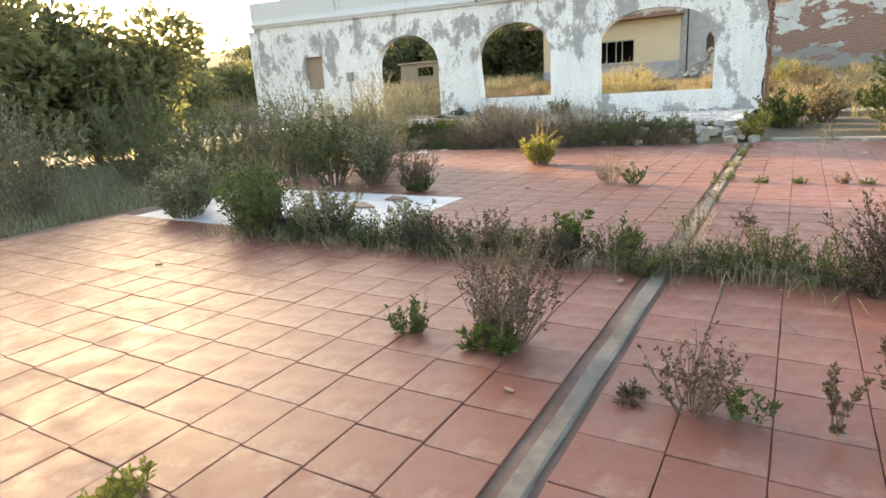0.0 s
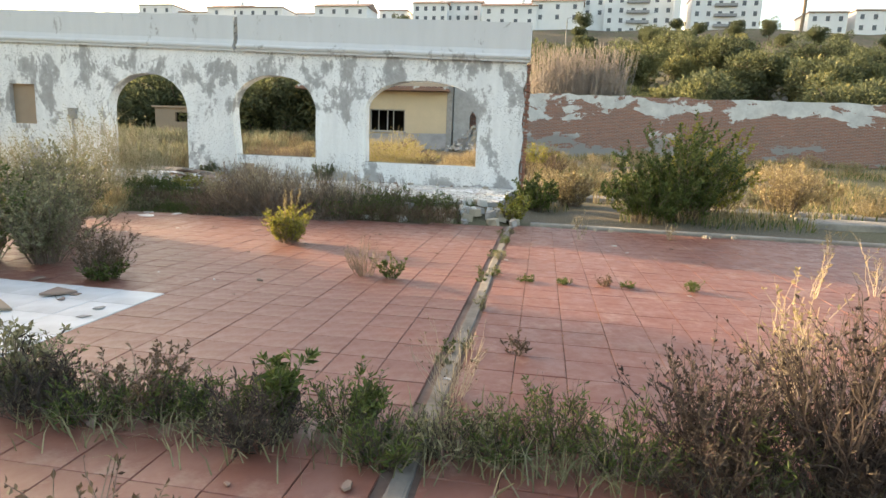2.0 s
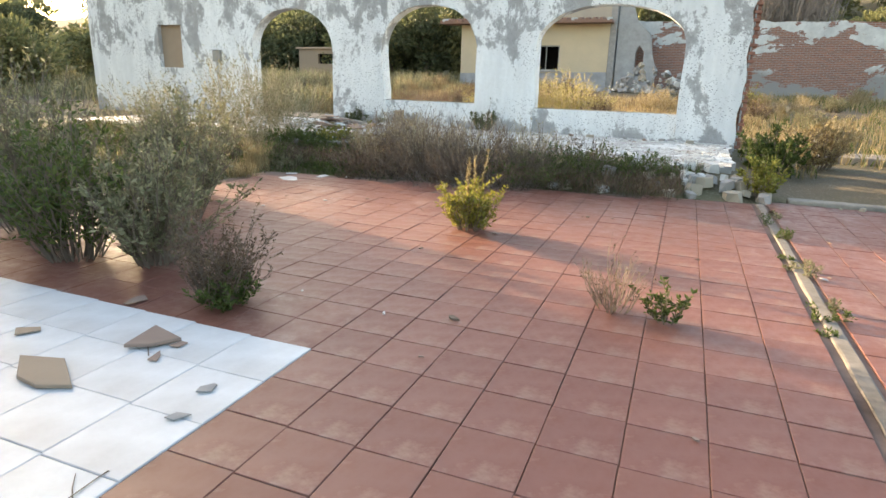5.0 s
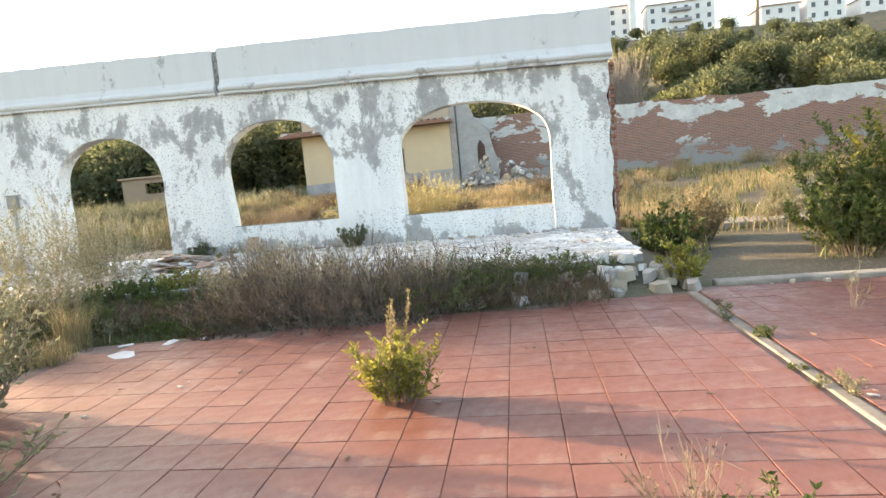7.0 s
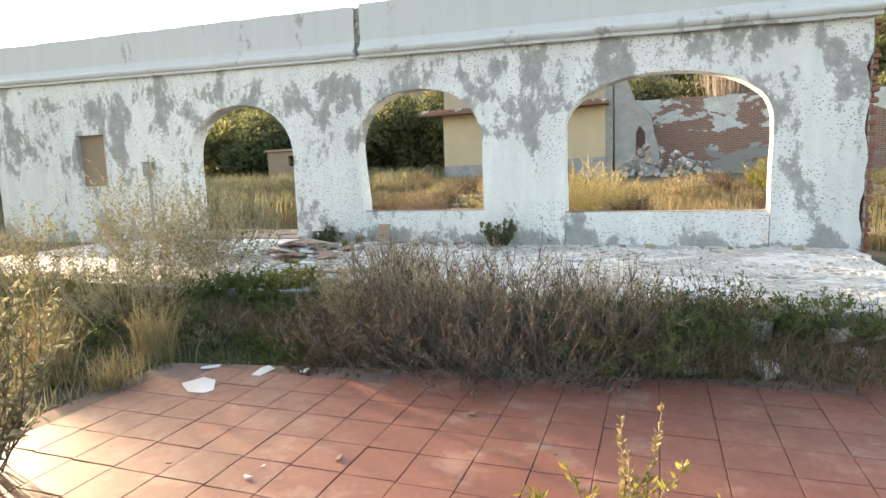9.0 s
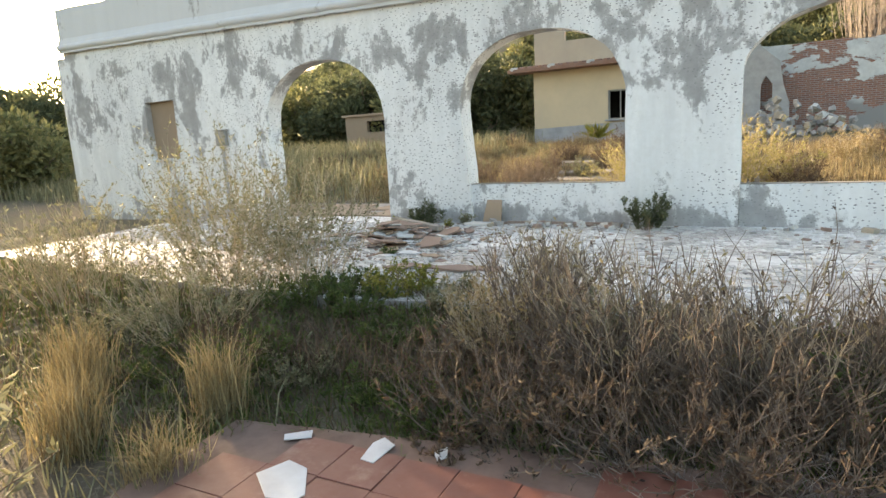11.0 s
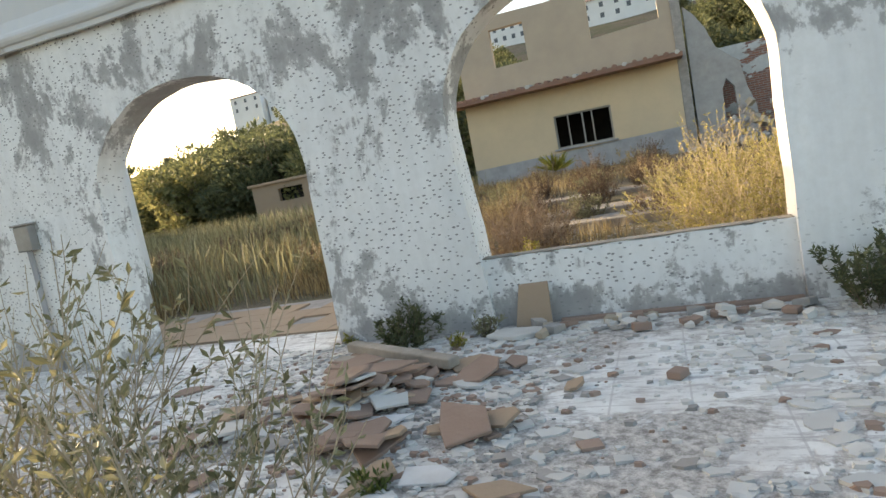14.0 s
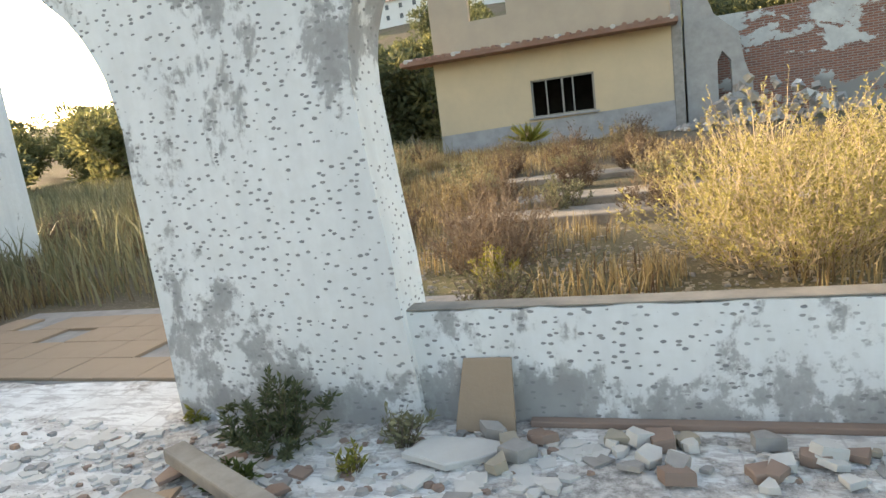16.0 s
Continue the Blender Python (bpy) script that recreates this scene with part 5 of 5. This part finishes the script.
# stones along the edge of the terrace
for k in range(46):
    u = rng.random()
    x = -2.9 + 2.75 * u
    g = rng.uniform(0.05, 0.17)
    s = Soup()
    s.lump((0, 0, g * 0.4), (g, g * rng.uniform(0.6, 0.9), g * 0.5), rng)
    o = new("stone", s.mesh("stone", (ROCK, CHIP, ROCK, MORTAR)[k % 4]))
    yy = 13.35 + 0.12 * (x + 1.5) + rng.uniform(-0.15, 0.75)
    o.matrix_world = pose(x, yy, 0.06 if yy < 13.2 else max(0.05, height(x, yy) - 0.01), rng.uniform(-15, 15), rng.uniform(-15, 15), rng.uniform(0, 360))
    tagged(o, "pale broken stone at the terrace edge", "stone", "edge stones")
for k in range(8):
    s = Soup()
    g = rng.uniform(0.03, 0.08)
    s.lump((0, 0, g * 0.35), (g, g * 0.8, g * 0.45), rng)
    o = new("stone", s.mesh("stone", ROCK))
    xx = rng.uniform(0.1, 4.5)
    o.matrix_world = pose(xx, 13.42 + rng.uniform(-0.1, 0.08), 0.07, 0, 0, rng.uniform(0, 360))
    tagged(o, "pale stone beside the kerb", "stone", "kerb stones")
# small crumbs
s = Soup()
for k in range(15000):
    x, y = rng.uniform(-13.5, -0.6), rng.uniform(14.2, 18.05)
    d = noise.noise((x * 0.9, y * 0.9, 4))
    if d < -0.12 and rng.random() < 0.85:
        continue
    g = 0.007 + 0.045 * rng.random() ** 4
    s.lump((x, y, 0.40 + g * 0.15), (g, g * rng.uniform(0.4, 0.9), g * 0.28), rng, None, 0 if rng.random() < 0.9 else 1 if rng.random() < 0.75 else 2)
for k in range(1500):
    x, y = rng.gauss(-8.8, 0.9), rng.gauss(16.4, 0.9)
    if 14 < y < 18:
        g = rng.uniform(0.01, 0.05)
        s.lump((x, y, 0.40 + g * 0.2), (g, g * 0.7, g * 0.3), rng, None, rng.randrange(3))
for k in range(2600):
    x, y = rng.uniform(-10.5, -0.8), rng.uniform(14.3, 18.0)
    if noise.noise((x * 0.8, y * 0.8, 14)) < -0.1:
        continue
    g, n, a0 = rng.uniform(0.02, 0.085), rng.choice((4, 5)), rng.uniform(0, 6.28)
    tx, ty = rng.uniform(-0.08, 0.08), rng.uniform(-0.08, 0.08)
    ring = [(math.cos(a0 + 6.2832 * (q + rng.uniform(-0.3, 0.3)) / n) * g * rng.uniform(0.6, 1.2), math.sin(a0 + 6.2832 * q / n) * g * rng.uniform(0.5, 1.0)) for q in range(n)]
    th = rng.uniform(0.005, 0.014)
    s.add([(x + px, y + py, 0.398 + max(0, px * tx + py * ty)) for px, py in ring] + [(x + px, y + py, 0.402 + th + px * tx + py * ty) for px, py in ring],
          [tuple(range(n, 2 * n))] + [(q, (q + 1) % n, n + (q + 1) % n, n + q) for q in range(n)], 0 if rng.random() < 0.86 else rng.choice((1, 1, 1, 2)))
tagged(new("rubble_crumbs", s.mesh("rubble_crumbs", [CHIP, MORTAR, SHARD])), "crumbs of plaster and tile over the terrace", "rubble", kind="stuff")

s = Soup()
for k in range(3500):
    x, y = rng.uniform(-9.8, -4.5), rng.uniform(18.7, 24)
    g = 0.012 + 0.04 * rng.random() ** 3
    s.lump((x, y, height(x, y) + g * 0.2), (g, g * 0.7, g * 0.4), rng, None, rng.randrange(2))
tagged(new("gravel", s.mesh("gravel", [ROCK, MORTAR])), "grey gravel and crumbs on the garden floor", "gravel", kind="stuff")

# ---- white floor patch on the patio ----
patch = tagged(new("white_floor", Soup().mesh("white_floor", WHITE_TILE)), "patch of white floor tiles set in the patio", "floor", kind="structure")
TURN_P = Matrix.Rotation(0.029, 4, "Z")


def plate(w, d, h, cut=0.004):
    s = Soup()
    a, b = w / 2, d / 2
    s.add([(-a, -b, 0), (a, -b, 0), (a, b, 0), (-a, b, 0)] + [(-a, -b, h - cut), (a, -b, h - cut), (a, b, h - cut), (-a, b, h - cut)]
          + [(-a + cut, -b + cut, h), (a - cut, -b + cut, h), (a - cut, b - cut, h), (-a + cut, b - cut, h)],
          [(8, 9, 10, 11)] + [(j + k, j + (k + 1) % 4, j + 4 + (k + 1) % 4, j + 4 + k) for j in (0, 4) for k in range(4)])
    return s


wt = plate(0.404, 0.404, 0.03).mesh("white_tile", WHITE_TILE)
for i in range(9):
    for j in range(5):
        o = new("white_tile", wt)
        o.parent = patch
        xx, yy = -2.80 - 0.2025 - 0.4065 * i, 7.24 - 0.2025 - 0.4065 * j
        o.matrix_world = Matrix.Translation((shear(xx, yy), yy, 0.056 + rng.uniform(-0.001, 0.001))) @ TURN_P
for x, y, g, lab in ((-3.75, 6.44, (0.25, 0.17), "broken sandy slab on the white patch"), (-3.64, 6.95, (0.19, 0.13), "broken reddish slab on the white patch"), (-4.31, 6.72, (0.1, 0.08), "broken sandy slab on the white patch"),
                     (-3.45, 6.95, (0.06, 0.04), "small tile chip on the white patch"), (-2.97, 6.66, (0.06, 0.04), "small grey chip on the white patch"), (-2.9, 6.43, (0.07, 0.04), "small grey chip on the white patch"), (-3.45, 6.8, (0.08, 0.04), "small tile chip on the white patch"), (-4.2, 7.3, (0.1, 0.06), "small tile chip on the white patch")):
    shard("tile_piece", x, y, g, 0.02 if g[0] > 0.1 else 0.006, SHARD_BACK if "sandy" in lab else SHARD if "tile" in lab or "reddish" in lab else MORTAR, lab, rng, 0.09, (0.03, 0.02))
for x, y, g in ((-6.35, 11.75, (0.27, 0.17)), (-6.1, 12.2, (0.16, 0.08)), (-6.6, 12.15, (0.12, 0.09)), (-5.75, 12.3, (0.09, 0.06))):
    shard("tile_piece", x, y, g, 0.006, WHITE_TILE, "broken white tile piece at the patio edge", rng, 0.081, (0.0, 0.0))
for k in range(70):
    x, y = rng.uniform(-6, 6), rng.uniform(2, 12.8)
    g = rng.uniform(0.015, 0.05)
    shard("debris", x, y, (g, g * 0.5), g * 0.25, (SHARD, TWIG, CHIP)[k % 3], "small broken chip lying on the tiles" if k % 3 != 1 else "dry bark scrap lying on the tiles", rng, 0.085, (0.05, 0.05), group="litter on the tiles")
for k in range(24):
    x, y = rng.uniform(-5, 4), rng.uniform(3, 12.5)
    s = Soup()
    s.tube(stem_points((0, 0, 0.006), (1, rng.uniform(-0.3, 0.3), 0.0), rng.uniform(0.15, 0.45), rng, 0.15, 0.0, 5), 0.005, 0.002, 4)
    s.v = [(a, b, 0.004 + abs(c) * 0.25) for a, b, c in s.v]
    o = new("twig", s.mesh("twig", TWIG))
    o.matrix_world = pose(x, y, 0.085, 0, 0, rng.uniform(0, 360))
    tagged(o, "dead twig lying on the tiles", "twig", "twigs on the tiles")

# ---- tiles of the inner floor ----
it = plate(0.40, 0.40, 0.025).mesh("floor_tile", SHARD_BACK)
for i in range(13):
    for j in range(4):
        if rng.random() < 0.08:
            continue
        o = new("floor_tile", it)
        o.parent = INNER
        o.matrix_world = pose(-13.7 + 0.406 * i, 18.85 + 0.406 * j, 0.391 + rng.uniform(-0.002, 0.004), 0, 0, rng.uniform(-0.6, 0.6))

# ---- exposed bricks at the arcade's broken end ----
end = tagged(new("wall_end", bevelled((-0.42, 18.12, 0.3), (-0.39, 18.44, 3.5), 0.01).mesh("wall_end", MORTAR)), "broken brick end of the arcade wall", "wall", kind="structure")
bms = [bevelled((-0.06, -0.11, -0.03), (0.05, 0.11, 0.03), 0.008).mesh("brick", BRICK), bevelled((-0.06, -0.06, -0.03), (0.05, 0.06, 0.03), 0.008).mesh("brick", BRICK)]
for k in range(43):
    for y, m in (((18.24, 0), (18.40, 1)) if k % 2 else ((18.16, 1), (18.32, 0))):
        if rng.random() < 0.1:
            continue
        o = new("brick", bms[m])
        o.parent = end
        o.matrix_world = pose(-0.385 + rng.uniform(-0.03, 0.03), y + 0.01, 0.36 + 0.074 * k, 0, 0, rng.uniform(-5, 5))

# ---- patio tiles ----
P = 0.33
meshes = [plate(P - w, P - w, 0.022, 0.003).mesh("tile", TILE) for w in (0.003, 0.004, 0.005)]
rest = Soup()
rp = random.Random(90)
count = 0
tile_rows = int((PY1 - PY0) / P)
for side in (0, 1):
    for i in range(20 if side == 0 else 25):
        for j in range(tile_rows + 1):
            cx = (-0.16 - P / 2 - i * P) if side == 0 else (0.02 + P / 2 + i * P)
            cy = 7.24 + P * (j - 28) + P / 2
            if side == 0 and cx < -2.83 and 5.2 < cy < 7.24:
                continue
            lim = 13.25 + (0.2 * (cx + 0.3) if cx < -0.3 else 0.15)
            if cy > lim or cy < PY0 + 0.2:
                continue
            near = (-2.9 < cx < 0 and 5.5 < cy < 10.6) or (-2.4 < cx < 2.1 and 2.3 < cy < 4.9) or (-5 < cx < -2.9 and 8.0 < cy < 10.6)
            tilt = Euler((rp.gauss(0, 0.004), rp.gauss(0, 0.004), rp.gauss(0, 0.004))).to_matrix().to_4x4()
            m = Matrix.Translation((shear(cx, cy), cy, 0.058 + rp.uniform(-0.0015, 0.0015))) @ TURN_P @ tilt
            if near and count < 300:
                o = new("tile", meshes[rp.randrange(3)])
                o.parent = PATIO
                o.matrix_world = m
                count += 1
            else:
                p = plate(P - 0.004, P - 0.004, 0.022, 0.003)
                rest.add([m @ Vector(v) for v in p.v], p.f)
o = new("tile_field", rest.mesh("tile_field", TILE))
o.parent = PATIO
tagged(o, kind="stuff")
